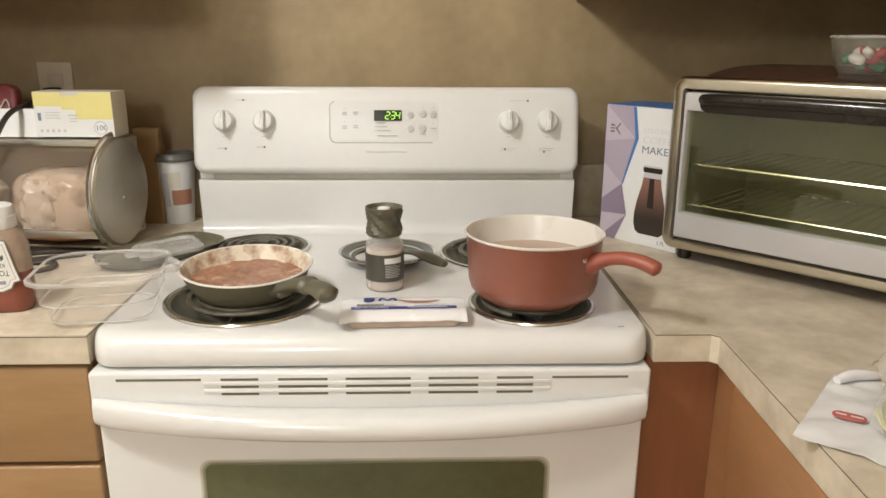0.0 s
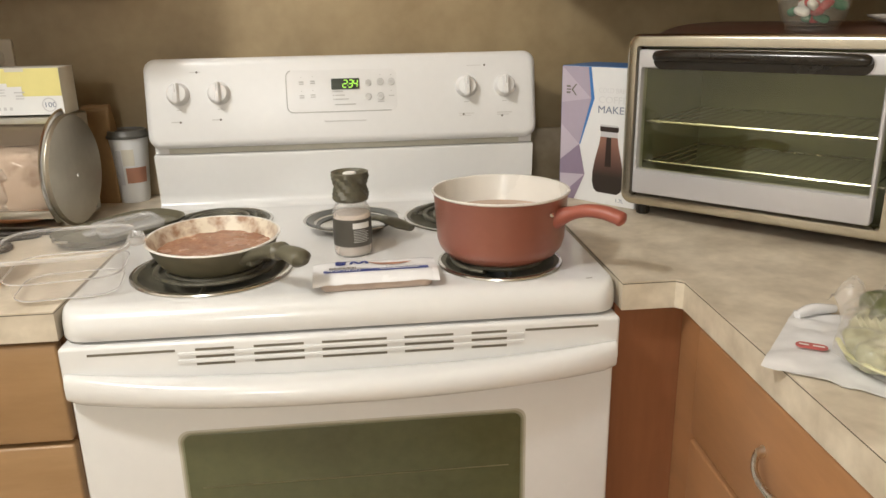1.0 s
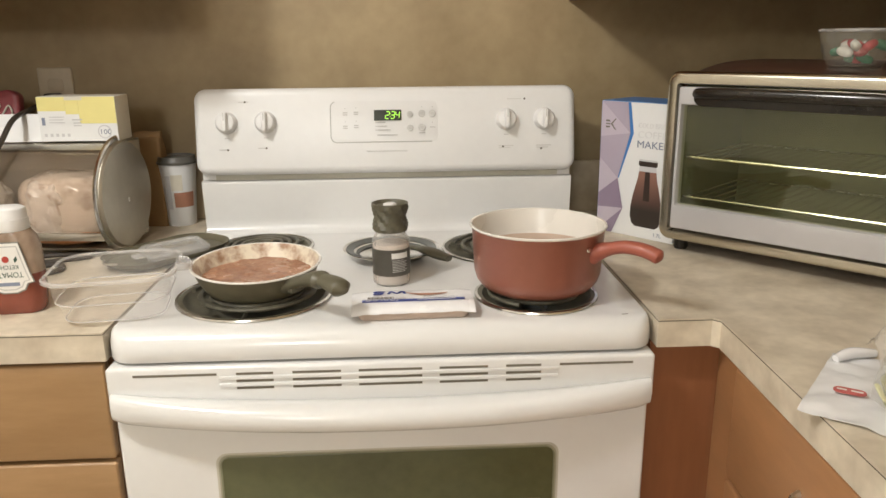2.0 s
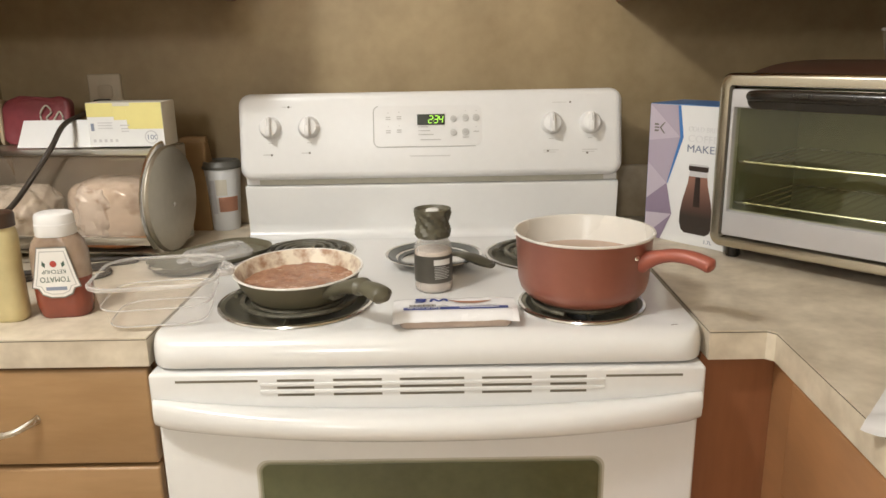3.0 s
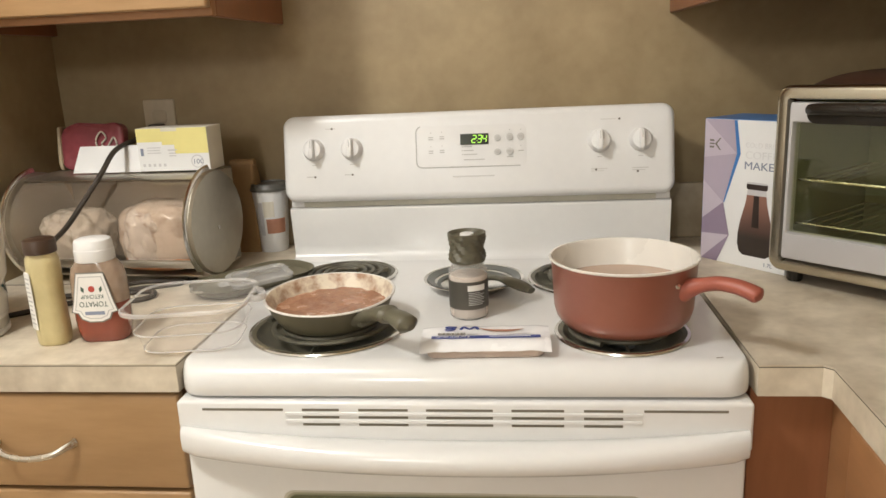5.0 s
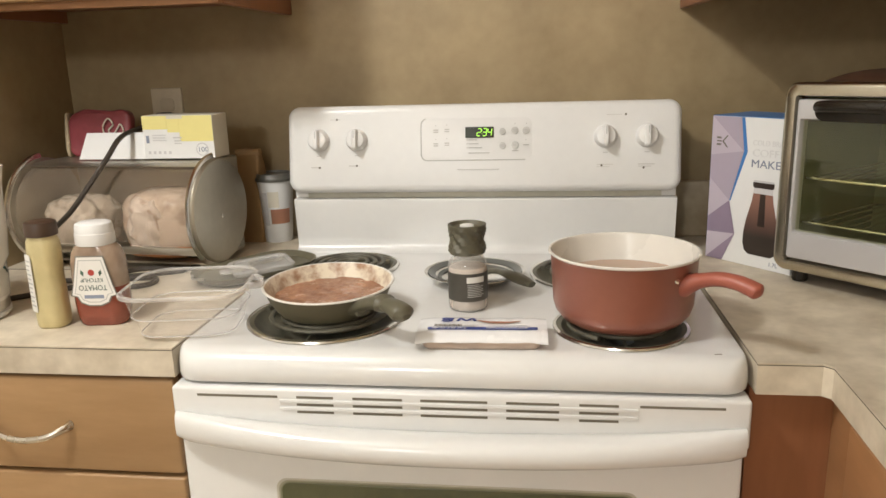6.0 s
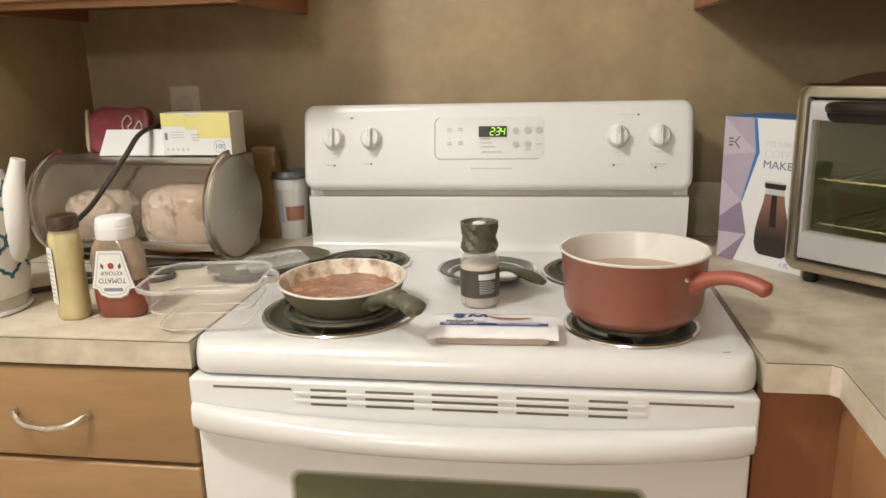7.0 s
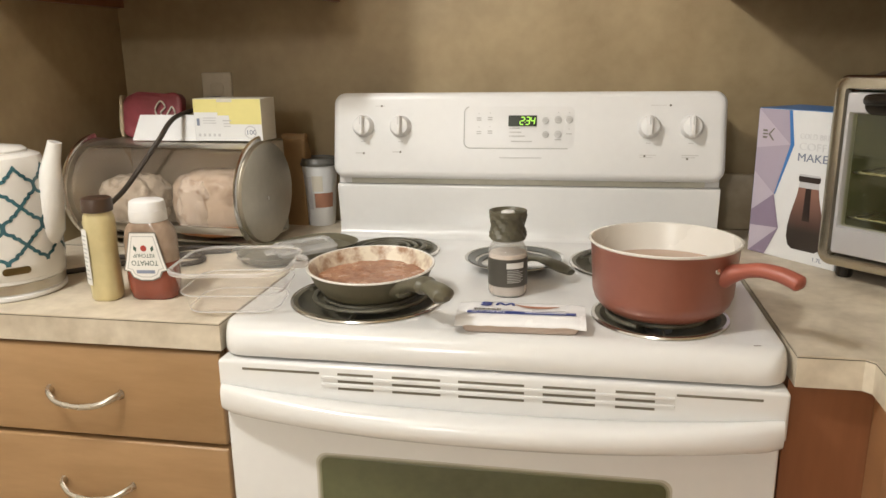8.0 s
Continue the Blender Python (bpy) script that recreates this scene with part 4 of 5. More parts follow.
def bottle_loops(rows, n=10):
    """rows of z, width, depth, corner radius."""
    return [[(x, y, z) for x, y in rounded(w, d, r, n)] for z, w, d, r in rows]


ketchup = thing("ketchup_bottle", pose(-0.5400, 0.126, H, 0, 0, 6), "half-empty squeeze bottle of ketchup with a white cap", "bottle")
K = ((0.0, 0.066, 0.040, 0.018), (0.004, 0.074, 0.046, 0.021), (0.020, 0.079, 0.050, 0.023), (0.034, 0.081, 0.050, 0.023), (0.060, 0.082, 0.050, 0.024))
bm = bm_new()
loft(bm, bottle_loops(K), cap1=False)
body = part("body", bm, KETCHUP, ketchup, "clear bottle full of red ketchup below")
K2 = ((0.060, 0.082, 0.050, 0.024), (0.080, 0.0815, 0.050, 0.024), (0.098, 0.080, 0.049, 0.024), (0.112, 0.073, 0.047, 0.023), (0.122, 0.058, 0.044, 0.021), (0.127, 0.050, 0.042, 0.0209))
bm = bm_new()
loft(bm, bottle_loops(K2), cap0=False)
part("shoulder", bm, SMEAR, ketchup, "smeared half-empty upper part", smooth=60)
bm = bm_new()
loft(bm, bottle_loops(((0.1225, 0.055, 0.047, 0.0225), (0.1240, 0.057, 0.048, 0.0235), (0.1400, 0.0565, 0.0475, 0.0235), (0.1405, 0.0550, 0.0465, 0.0230), (0.1415, 0.0550, 0.0465, 0.0230), (0.1500, 0.054, 0.0455, 0.0225), (0.1540, 0.051, 0.0430, 0.0210), (0.1560, 0.043, 0.036, 0.017))))
part("cap", bm, WHITEPLASTIC, ketchup, "white flip cap")
keystone = [(-0.0195, 0.0415), (0.0195, 0.0415), (0.0290, 0.0), (0.0330, -0.0135), (0.0245, -0.0155), (0.020, -0.0240), (0.009, -0.0285), (-0.009, -0.0285), (-0.020, -0.0240), (-0.0245, -0.0155), (-0.0330, -0.0135), (-0.0290, 0.0)]
keystone = [(x * 1.06, y * 1.10) for x, y in keystone]
label_pose = pose(0, -0.0255, 0.0640, 90, 0, 0)
back = part("label", plate(keystone, 0.0008), DARKPRINT, ketchup, "white keystone label printed upside down", label_pose, smooth=0)
part("label_face", plate([(x * 0.94, y * 0.95 + 0.0004) for x, y in keystone], 0.0006), LABELWHITE, back, at=pose(0, 0, 0.0006), smooth=0)
part("label_border", plate([(x * 0.83, y * 0.85 + 0.001) for x, y in keystone], 0.0003), PRINT, back, at=pose(0, 0, 0.0011), smooth=0)
part("label_field", plate([(x * 0.78, y * 0.81 + 0.0013) for x, y in keystone], 0.0003), LABELWHITE, back, at=pose(0, 0, 0.00125), smooth=0)
words("label_letters", "TOMATO", 0.0115, LABELGREEN, back, pose(0.0210, 0.0012, 0.0016, 0, 0, 180), width=0.042)
words("label_letters", "KETCHUP", 0.0085, LABELGREEN, back, pose(0.0165, 0.0118, 0.0016, 0, 0, 180), width=0.033)
part("maker_bar", bars([(-0.0145, -0.0165, 0.029, 0.0052)]), GREYTEXT, back, "grey printed band", pose(0, 0, 0.0016), smooth=0)
part("tomato_picture", lathe([(0.0048, 0), (0.0046, 0.0005), (0.001, 0.0006)], 20), LABELRED, back, "printed red tomato", pose(0.0, 0.0205, 0.0016))
for sx in (-1, 1):
    part("leaf_picture", plate([(sx * 0.012, 0.015), (sx * 0.016, 0.019), (sx * 0.015, 0.025), (sx * 0.011, 0.021)][::sx], 0.0004), LABELGREEN, back, "printed green leaf", pose(0, 0, 0.0016), smooth=0)

must = thing("mustard_bottle", pose(-0.6110, 0.106, H, 0, 0, 8) @ Matrix.Diagonal((0.86, 0.88, 1, 1)), "yellow mustard bottle with a dark brown cap on the worktop", "bottle")
bm = bm_new()
loft(bm, bottle_loops(((0.0, 0.046, 0.040, 0.016), (0.004, 0.053, 0.045, 0.019), (0.020, 0.055, 0.046, 0.020), (0.060, 0.052, 0.044, 0.019), (0.075, 0.0505, 0.043, 0.019), (0.100, 0.054, 0.045, 0.021), (0.122, 0.055, 0.046, 0.022), (0.132, 0.053, 0.045, 0.022), (0.138, 0.047, 0.043, 0.021), (0.141, 0.045, 0.042, 0.0208))))
part("body", bm, MUSTARD, must, "mustard yellow plastic", smooth=60)
bm = lathe([(0.0235, 0.1395), (0.0262, 0.1405), (0.0262, 0.1570), (0.0250, 0.1600), (0.022, 0.1612)], 40)
part("cap", bm, BROWNCAP, must, "dark brown screw cap")
part("label", slab(0.022, 0.088, 0.004, 0.0008, 0.0004, cx=0, cy=0), LABELWHITE, must, "white label with small print", pose(-0.0215, -0.0165, 0.070, 90, 0, -42))
for i in range(11):
    part("label_line", bars([(-0.0085, 0, 0.017 - (i * 7 % 5) * 0.0015, 0.0022)]), PRINT, must, "", pose(-0.0215 - 0.0006, -0.0165 - 0.0007, 0.104 - 0.0068 * i, 90, 0, -42), smooth=0)

# electric kettle
kettle = thing("electric_kettle", pose(-0.800, 0.126, H), "white ceramic electric kettle with a teal lattice pattern", "kettle")
KPROF = [(0.0835, 0.032), (0.0855, 0.036), (0.0865, 0.060), (0.0855, 0.100), (0.0820, 0.150), (0.0770, 0.190), (0.0735, 0.212), (0.0700, 0.220), (0.060, 0.2245), (0.052, 0.2255)]


def krad(z):
    for (r0, z0), (r1, z1) in zip(KPROF, KPROF[1:]):
        if z0 <= z <= z1:
            return r0 + (r1 - r0) * (z - z0) / (z1 - z0)
    return KPROF[-1][0]


part("body", lathe(KPROF, 64), CERAMIC, kettle, "glossy white ceramic body")
part("base", lathe([(0.080, 0.0), (0.0835, 0.003), (0.0835, 0.008), (0.0800, 0.010), (0.0800, 0.012)], 64), WHITEPLASTIC, kettle, "white base ring")
part("steel_band", lathe([(0.0800, 0.0115), (0.0825, 0.0120), (0.0825, 0.0265), (0.0800, 0.0270)], 64), STEEL, kettle, "brushed steel band")
part("foot_ring", lathe([(0.0815, 0.0268), (0.0845, 0.0280), (0.0845, 0.0330), (0.0825, 0.0340)], 64), CERAMIC, kettle)
top = part("lid", lathe([(0.052, 0.2250), (0.052, 0.229), (0.046, 0.2335), (0.020, 0.2375), (0.010, 0.239)], 48), CERAMIC, kettle, "white lid")
part("knob", lathe([(0.006, 0.2385), (0.006, 0.243), (0.012, 0.247), (0.0135, 0.253), (0.010, 0.259), (0.003, 0.261)], 28), CERAMIC, top, "white lid knob")
bm = bm_new()
loops = []
for k, (x, z, w, h) in enumerate(((0.060, 0.072, 0.036, 0.024), (0.071, 0.105, 0.034, 0.032), (0.080, 0.148, 0.026, 0.028), (0.088, 0.185, 0.018, 0.021), (0.095, 0.213, 0.013, 0.015), (0.103, 0.240, 0.012, 0.012))):
    loops.append([(x + h * 0.85 * math.cos(2 * math.pi * i / 20), w * 0.85 * math.sin(2 * math.pi * i / 20), z + h * 0.25 * math.cos(2 * math.pi * i / 20) * (-1)) for i in range(20)])
loft(bm, loops)
part("spout", bm, CERAMIC, kettle, "tall white spout", pose(0, 0, 0, 0, 0, 12), smooth=70)


OGEE = ((0, 1.0), (0.12, 1.0), (0.23, 0.95), (0.32, 0.84), (0.37, 0.70), (0.39, 0.58), (0.53, 0.56), (0.59, 0.45), (0.62, 0.33), (0.74, 0.28), (0.88, 0.12), (1.0, 0.0))


def ogee(v):
    """The trellis line from its round lobe (v = 0) over a notch to the crossing (v = 1)."""
    for (v0, x0), (v1, x1) in zip(OGEE, OGEE[1:]):
        if v <= v1:
            return x0 + (x1 - x0) * (v - v0) / (v1 - v0)
    return 0.0


def lattice(phase, sign):
    """One ribbon of the trellis, winding up the body."""
    bm = bm_new()
    n, zlo, zhi, period, amp = 200, 0.058, 0.208, 0.118, 0.0288
    left, right = [], []
    pts = []
    for i in range(n + 1):
        z = zlo + (zhi - zlo) * i / n
        v = (4 * (z - zlo) / period) % 4
        fold, flip = (v, 1) if v <= 1 else (2 - v, -1) if v <= 2 else (v - 2, -1) if v <= 3 else (4 - v, 1)
        pts.append((phase + sign * flip * amp * ogee(fold) / 0.085, z))
    for i, (a, z) in enumerate(pts):
        a0, z0 = pts[max(0, i - 1)]
        a1, z1 = pts[min(n, i + 1)]
        da, dz = (a1 - a0) * 0.085, z1 - z0
        ln = math.hypot(da, dz)
        na, nz = -dz / ln * 0.0027, da / ln * 0.0027
        for lst, sg in ((left, 1), (right, -1)):
            zz, aa = z + sg * nz, a + sg * na / 0.085
            r = krad(zz) + 0.0006
            lst.append((r * math.cos(aa), r * math.sin(aa), zz))
    loft(bm, [left, right], False, False, False)
    return bm


cells = 9
for i in range(cells):
    a = 2 * math.pi * i / cells
    for sign, ph in ((1, a), (-1, a + math.pi / cells * 0)):
        part("lattice_band", lattice(ph + 0.2, sign), TEAL, kettle, "painted teal lattice line", smooth=80)
part("name_plate", slab(0.040, 0.0115, 0.0055, 0.0012, 0.0005), BRASS, kettle, "small dark brass oval plate", pose(0.0865 * math.cos(radians(-42)), 0.0865 * math.sin(radians(-42)), 0.050, 90, 0, 48))

# bread box
BREADBOX = pose(-0.684, 0.476, H, 0, 0, -6)
bread = thing("bread_box", BREADBOX, "stainless steel roll-top bread box standing half open", "bread box")
BW, BR, BZ = 0.186, 0.0935, 0.107


def shell(r, a0, a1, x0, x1, thick=0.0015, n=26, back=0.098):
    """A bent sheet round the box's long axis, from angle a0 to a1, carried flat to the back."""
    bm = bm_new()
    prof = [(-r * math.cos(radians(a0 + (a1 - a0) * i / n)), BZ + r * math.sin(radians(a0 + (a1 - a0) * i / n))) for i in range(n + 1)]
    if a1 >= 90:
        prof += [(back, BZ + r), (back + 0.004, BZ + r - 0.004), (back + 0.004, 0.012)]
    inner_p = []
    for i, (y, z) in enumerate(prof):
        y0, z0 = prof[max(0, i - 1)]
        y1, z1 = prof[min(len(prof) - 1, i + 1)]
        ln = math.hypot(y1 - y0, z1 - z0) or 1
        inner_p.append((y + (z1 - z0) / ln * thick, z - (y1 - y0) / ln * thick))
    ring = prof + inner_p[::-1]
    loft(bm, [[(x0, y, z) for y, z in ring], [(x1, y, z) for y, z in ring]])
    return bm


part("shell", shell(BR, 70, 90, -BW, BW), STEEL_DULL, bread, "dull steel top and back")
part("roll_door", shell(BR - 0.004, -38, 86, -BW + 0.003, BW - 0.003), SMOKED, bread, "smoky clear curved front")
part("bottom_tray", block(-BW, BW, -0.045, 0.098, 0.010, 0.014), STEEL_DULL, bread)
part("front_rail", block(-BW, BW, -0.0800, -0.0680, 0.036, 0.050, 0.003), STEEL, bread, "bright steel front rail")
for s in (-1, 1):
    bm = bm_new()
    ey, ec = 0.101, 0.002
    prof = [(ec - ey * math.cos(2 * math.pi * i / 60), BZ + 0.1 * math.sin(2 * math.pi * i / 60)) for i in range(60)]
    loft(bm, [[(s * x, y * k, BZ + (z - BZ) * k) for y, z in prof] for x, k in ((BW, 1.0), (BW + 0.010, 1.0), (BW + 0.014, 0.97), (BW + 0.0145, 0.90))])
    endp = part("end_panel", bm, STEEL_DULL, bread, "domed dull steel end panel", smooth=35)
    rimp = smooth_path([(s * (BW + 0.004), y, z) for y, z in prof[44:] + prof[:16]], 2)
    part("end_rim", tube(rimp, 0.0100, 8, up=(1, 0, 0), flat=0.35), CHROME, endp, "polished steel rim")
    part("screw", lathe([(0.004, 0), (0.004, 0.001), (0.002, 0.002)], 12), CHROME, endp, at=pose(s * (BW + 0.0145), 0.0, BZ - 0.01, 0, 90 * s, 0))
for sx in (-0.15, 0.15):
    for sy in (-0.03, 0.09):
        part("foot", lathe([(0.008, 0), (0.009, 0.003), (0.009, 0.0105)], 14), RUBBER, bread, "black rubber foot", pose(sx, sy, 0))


def lumpy(w, d, h, seed, amp=0.006, freq=26, sub=4, power=0.55):
    """A soft packed shape: a rounded block with a noisy skin."""
    bm = bm_new()
    bmesh.ops.create_icosphere(bm, subdivisions=sub, radius=1)
    for v in bm.verts:
        c = v.co.normalized()
        c = Vector([math.copysign(abs(k) ** power, k) for k in c])
        p = Vector((c.x * w / 2, c.y * d / 2, c.z * h / 2))
        k = noise.noise(p * freq + Vector((seed, 0, 0))) + 0.5 * noise.noise(p * freq * 2.3 + Vector((0, seed, 0)))
        p += c.normalized() * amp * k
        p.z = max(p.z, -h / 2)
        v.co = p + Vector((0, 0, h / 2))
    return bm


m_in = BREADBOX @ pose(0.080, 0.014, 0.0145)
loaf = thing("bread_loaf", m_in, "wrapped sliced loaf in the open bread box", "bread")
part("wrap", lumpy(0.160, 0.125, 0.132, 3, 0.007, 30), BREAD, loaf, "clear wrap over pale bread", smooth=80)
part("printed_band", lumpy(0.086, 0.134, 0.122, 9, 0.009, 44, 5), WRAPFOLD, loaf, "pale folded printed wrap", pose(-0.018, -0.003, 0.006), smooth=30)
part("orange_print", lumpy(0.152, 0.128, 0.030, 5, 0.003, 30), ORANGEWRAP, loaf, "orange print along the foot", pose(0, -0.001, 0.004), smooth=80)
bag = thing("bread_bag", BREADBOX @ pose(-0.112, 0.006, 0.0145), "crumpled clear plastic bag of rolls in the bread box", "plastic bag")
part("wrap", lumpy(0.130, 0.130, 0.118, 14, 0.009, 30, 5, 0.75), CRUMPLE, bag, "shiny crumpled clear wrap", smooth=25)

# things on the bread box
TOPZ = H + BZ + BR + 0.0035
ybox = thing("tea_bag_box", pose(-0.566, 0.527, TOPZ, 0, 0, -2), "pale yellow and white card box on the bread box", "box")
core = part("carton", block(-0.072, 0.072, -0.048, 0.014, 0, 0.082, 0.0015), CARDSIDE, ybox, "cream card carton")
fp = pose(0, -0.0482, 0, 90, 0, 0)
part("front_print", block(-0.0715, 0.0715, 0.0005, 0.0815, 0, 0.0004), CARDWHITE, core, at=fp)
part("yellow_field", block(0.004, 0.0713, 0.033, 0.0813, 0, 0.0004), YELLOW, core, "pale yellow print", fp @ pose(0, 0, 0.0005))
part("yellow_field", block(-0.0713, -0.0205, 0.056, 0.0813, 0, 0.0004), YELLOW, core, "pale yellow print", fp @ pose(0, 0, 0.0005))
part("yellow_field", block(-0.0203, 0.0038, 0.050, 0.0813, 0, 0.0004), YELLOW, core, "pale yellow print", fp @ pose(0, 0, 0.0005))
part("flap_slot", block(-0.020, 0.012, 0.0755, 0.0814, 0, 0.0004), CARDSIDE, core, "tuck flap", fp @ pose(0, 0, 0.0010))
for i in range(5):
    part("small_icon", block(-0.064 + 0.0105 * i, -0.059 + 0.0105 * i, 0.009, 0.0145, 0, 0.0003), PALETEXT, core, at=fp @ pose(0, 0, 0.0005))
part("cup_icon", block(-0.066, -0.060, 0.030, 0.044, 0, 0.0003), GREYTEXT, core, at=fp @ pose(0, 0, 0.0005))
part("fine_print", bars([(-0.010, 0.040, 0.018, 0.0022), (-0.008, 0.034, 0.014, 0.0018), (-0.008, 0.029, 0.014, 0.0018), (-0.052, 0.045, 0.028, 0.0014), (-0.052, 0.040, 0.026, 0.0014), (-0.052, 0.035, 0.028, 0.0014)]), PALETEXT, core, at=fp @ pose(0, 0, 0.0011), smooth=0)
part("count_ring", lathe([(0.0125, 0), (0.0125, 0.0004), (0.0105, 0.0004), (0.0105, 0)], 30, cap0=False, cap1=False), PALETEXT, core, at=fp @ pose(0.047, 0.0175, 0.0005))
words("count_letters", "100", 0.013, GREYTEXT, core, fp @ pose(0.0372, 0.0130, 0.0006), width=0.019)

letter = whole("envelope", block(-0.082, 0.075, -0.0004, 0.0004, 0, 0.060, 0.0003, 1), PAPER, pose(-0.703, 0.4890, TOPZ - 0.001, -36, 0, -2), "white envelope leaning back on the bread box", "envelope")
crimson = thing("gift_bag", pose(-0.778, 0.566, TOPZ - 0.004, -6, 0, 0), "crimson plastic bag with pale curly print behind papers", "bag")
part("pouch", lumpy(0.138, 0.030, 0.094, 21, 0.007, 24, 4, 0.34), MAGENTA, crimson, "", smooth=70)
part("curl_print", tube(smooth_path([(-0.012, 0, 0), (-0.016, 0, 0.022), (-0.004, 0, 0.038), (0.006, 0, 0.026), (-0.004, 0, 0.014), (0.004, 0, 0.004), (0.014, 0, 0.016), (0.022, 0, 0.026), (0.028, 0, 0.012), (0.018, 0, 0.002)], 6), 0.0017, 6), CARDSIDE, crimson, "pale curled ribbon print", pose(0.030, -0.0185, 0.038))
part("white_edge", lumpy(0.008, 0.026, 0.090, 4, 0.002, 20, 3, 0.4), BACKSPLASH, crimson, "pale printed edge", pose(-0.070, 0, 0))

kraft = thing("kraft_bag", pose(-0.503, 0.664, H, 0, 0, -4), "brown kraft paper bag with a rolled top behind the bread box", "paper bag")
bm = bm_new()
loft(bm, [[(x + 0.0016 * noise.noise(Vector((x * 60, y * 60, z * 30))), y + 0.0016 * noise.noise(Vector((y * 60, x * 60, z * 30 + 4))), z) for x, y in rounded(w, d, 0.006, 5)]
          for z, w, d in ((0.0, 0.058, 0.046), (0.05, 0.060, 0.050), (0.11, 0.058, 0.052), (0.16, 0.054, 0.040), (0.190, 0.051, 0.022))])
part("pouch", bm, KRAFT, kraft, smooth=50)
part("rolled_top", tube([(-0.027, -0.004, 0.192), (-0.010, -0.005, 0.194), (0.010, -0.004, 0.1925), (0.027, -0.004, 0.194)], 0.0075, 10), KRAFT, kraft, "rolled paper edge")

cup = thing("paper_cup", pose(-0.4520, 0.664, H), "white paper coffee cup with a grey lid by the wall", "cup")
part("body", lathe([(0.029, 0), (0.0300, 0.002), (0.0395, 0.132), (0.0395, 0.134)], 44), CARDWHITE, cup, "white paper wall")
part("lid", lathe([(0.0395, 0.1325), (0.0420, 0.1330), (0.0422, 0.138), (0.0405, 0.140), (0.0385, 0.1480), (0.0360, 0.1490), (0.0345, 0.1455), (0.01, 0.1450)], 44), CUPLID, cup, "grey plastic lid")
for z0, z1, a0, a1, mt, nm in ((0.042, 0.074, -92, -22, TANLABEL, "tan printed block"), (0.078, 0.112, -98, -62, CARDSIDE, "pale grey printed block"), (0.038, 0.110, -118, -100, PALETEXT, "pale printed edge")):
    bm = bm_new()
    loft(bm, [[((0.0302 + 0.0095 * z / 0.132 + 0.0003) * math.cos(radians(a0 + (a1 - a0) * i / 8)), (0.0302 + 0.0095 * z / 0.132 + 0.0003) * math.sin(radians(a0 + (a1 - a0) * i / 8)), z) for i in range(9)] for z in (z0, z1)], False, False, False)
    part("print", bm, mt, cup, nm)

# outlet, plug and cord
outlet = thing("wall_outlet", pose(-0.700, WALL_Y, 1.188), "almond wall outlet with a black plug in it", "outlet")
part("cover_plate", slab(0.072, 0.114, 0.004, 0.005, 0.003), material("almond_plastic", (0.50, 0.42, 0.30), 0.45, bump=0), outlet, "almond cover plate", FRONT)
for dz in (0.020, -0.020):
    part("socket", slab(0.033, 0.028, 0.008, 0.0065, 0.001, cy=dz), material("almond_socket", (0.46, 0.38, 0.27), 0.45, bump=0), outlet, "", FRONT)
cord = thing("power_cord", pose(0, 0, 0), "black power cord hanging from the outlet to the kettle", "cord")
part("plug", block(-0.014, 0.014, -0.030, 0, -0.009, 0.009, 0.004, 3), RUBBER, cord, "black moulded plug", pose(-0.702, WALL_Y - 0.0062, 1.184))
part("cable", tube(smooth_path([(-0.704, 0.680, 1.184), (-0.695, 0.590, 1.172), (-0.678, 0.470, 1.162), (-0.672, 0.400, 1.128), (-0.690, 0.362, 1.085), (-0.722, 0.345, 1.040), (-0.765, 0.335, 1.000), (-0.785, 0.315, 0.960), (-0.765, 0.295, 0.930), (-0.690, 0.330, 0.9185), (-0.590, 0.372, 0.9185), (-0.545, 0.395, 0.9185), (-0.575, 0.412, 0.9185), (-0.640, 0.400, 0.9185), (-0.660, 0.340, 0.9185), (-0.600, 0.290, 0.9185), (-0.565, 0.310, 0.9185), (-0.580, 0.345, 0.9185), (-0.650, 0.320, 0.9185), (-0.740, 0.240, 0.9185), (-0.775, 0.205, 0.9190)], 8), 0.0048, 8), RUBBER, cord, "black cable")

# ---- right worktop ----
BOXPOSE = pose(0.427, 0.535, H, 0, 0, math.degrees(math.atan2(-0.768, 0.640)))
cbox = thing("coffee_maker_box", BOXPOSE, "white, lilac and blue coffee maker carton beside the toaster oven", "box")
core = part("carton", block(0, 0.174, 0, 0.110, 0, 0.262, 0.001, 1), CARDWHITE, cbox, "white card carton")
part("blue_top", block(0.0005, 0.1735, 0.0005, 0.1095, 0.262, 0.2630), BLUE, cbox, "blue top")
part("blue_side", block(-0.0006, 0.0, 0.0005, 0.1095, 0.0005, 0.2615), BLUE, cbox, "blue side")
bp = pose(0, -0.0003, 0, 90, 0, 0)
part("blue_edge", plate([(0.058, 0.2615), (0.0665, 0.2615), (0.0760, 0.203), (0.0470, 0.113), (0.0440, 0.113), (0.0640, 0.203)], 0.0004), BLUE, core, "blue printed edge", bp, smooth=0)
facets = (([(0.001, 0.2615), (0.061, 0.2615), (0.069, 0.203)], LILAC), ([(0.001, 0.2615), (0.069, 0.203), (0.001, 0.192)], LILACPALE), ([(0.001, 0.192), (0.069, 0.203), (0.045, 0.113), (0.001, 0.150)], LILAC),
          ([(0.001, 0.150), (0.045, 0.113), (0.001, 0.078)], LILACPALE), ([(0.001, 0.078), (0.045, 0.113), (0.060, 0.054), (0.001, 0.050)], LILACDARK),
          ([(0.001, 0.050), (0.060, 0.054), (0.001, 0.001)], LILACPALE), ([(0.001, 0.001), (0.060, 0.054), (0.036, 0.001)], LILACDARK))
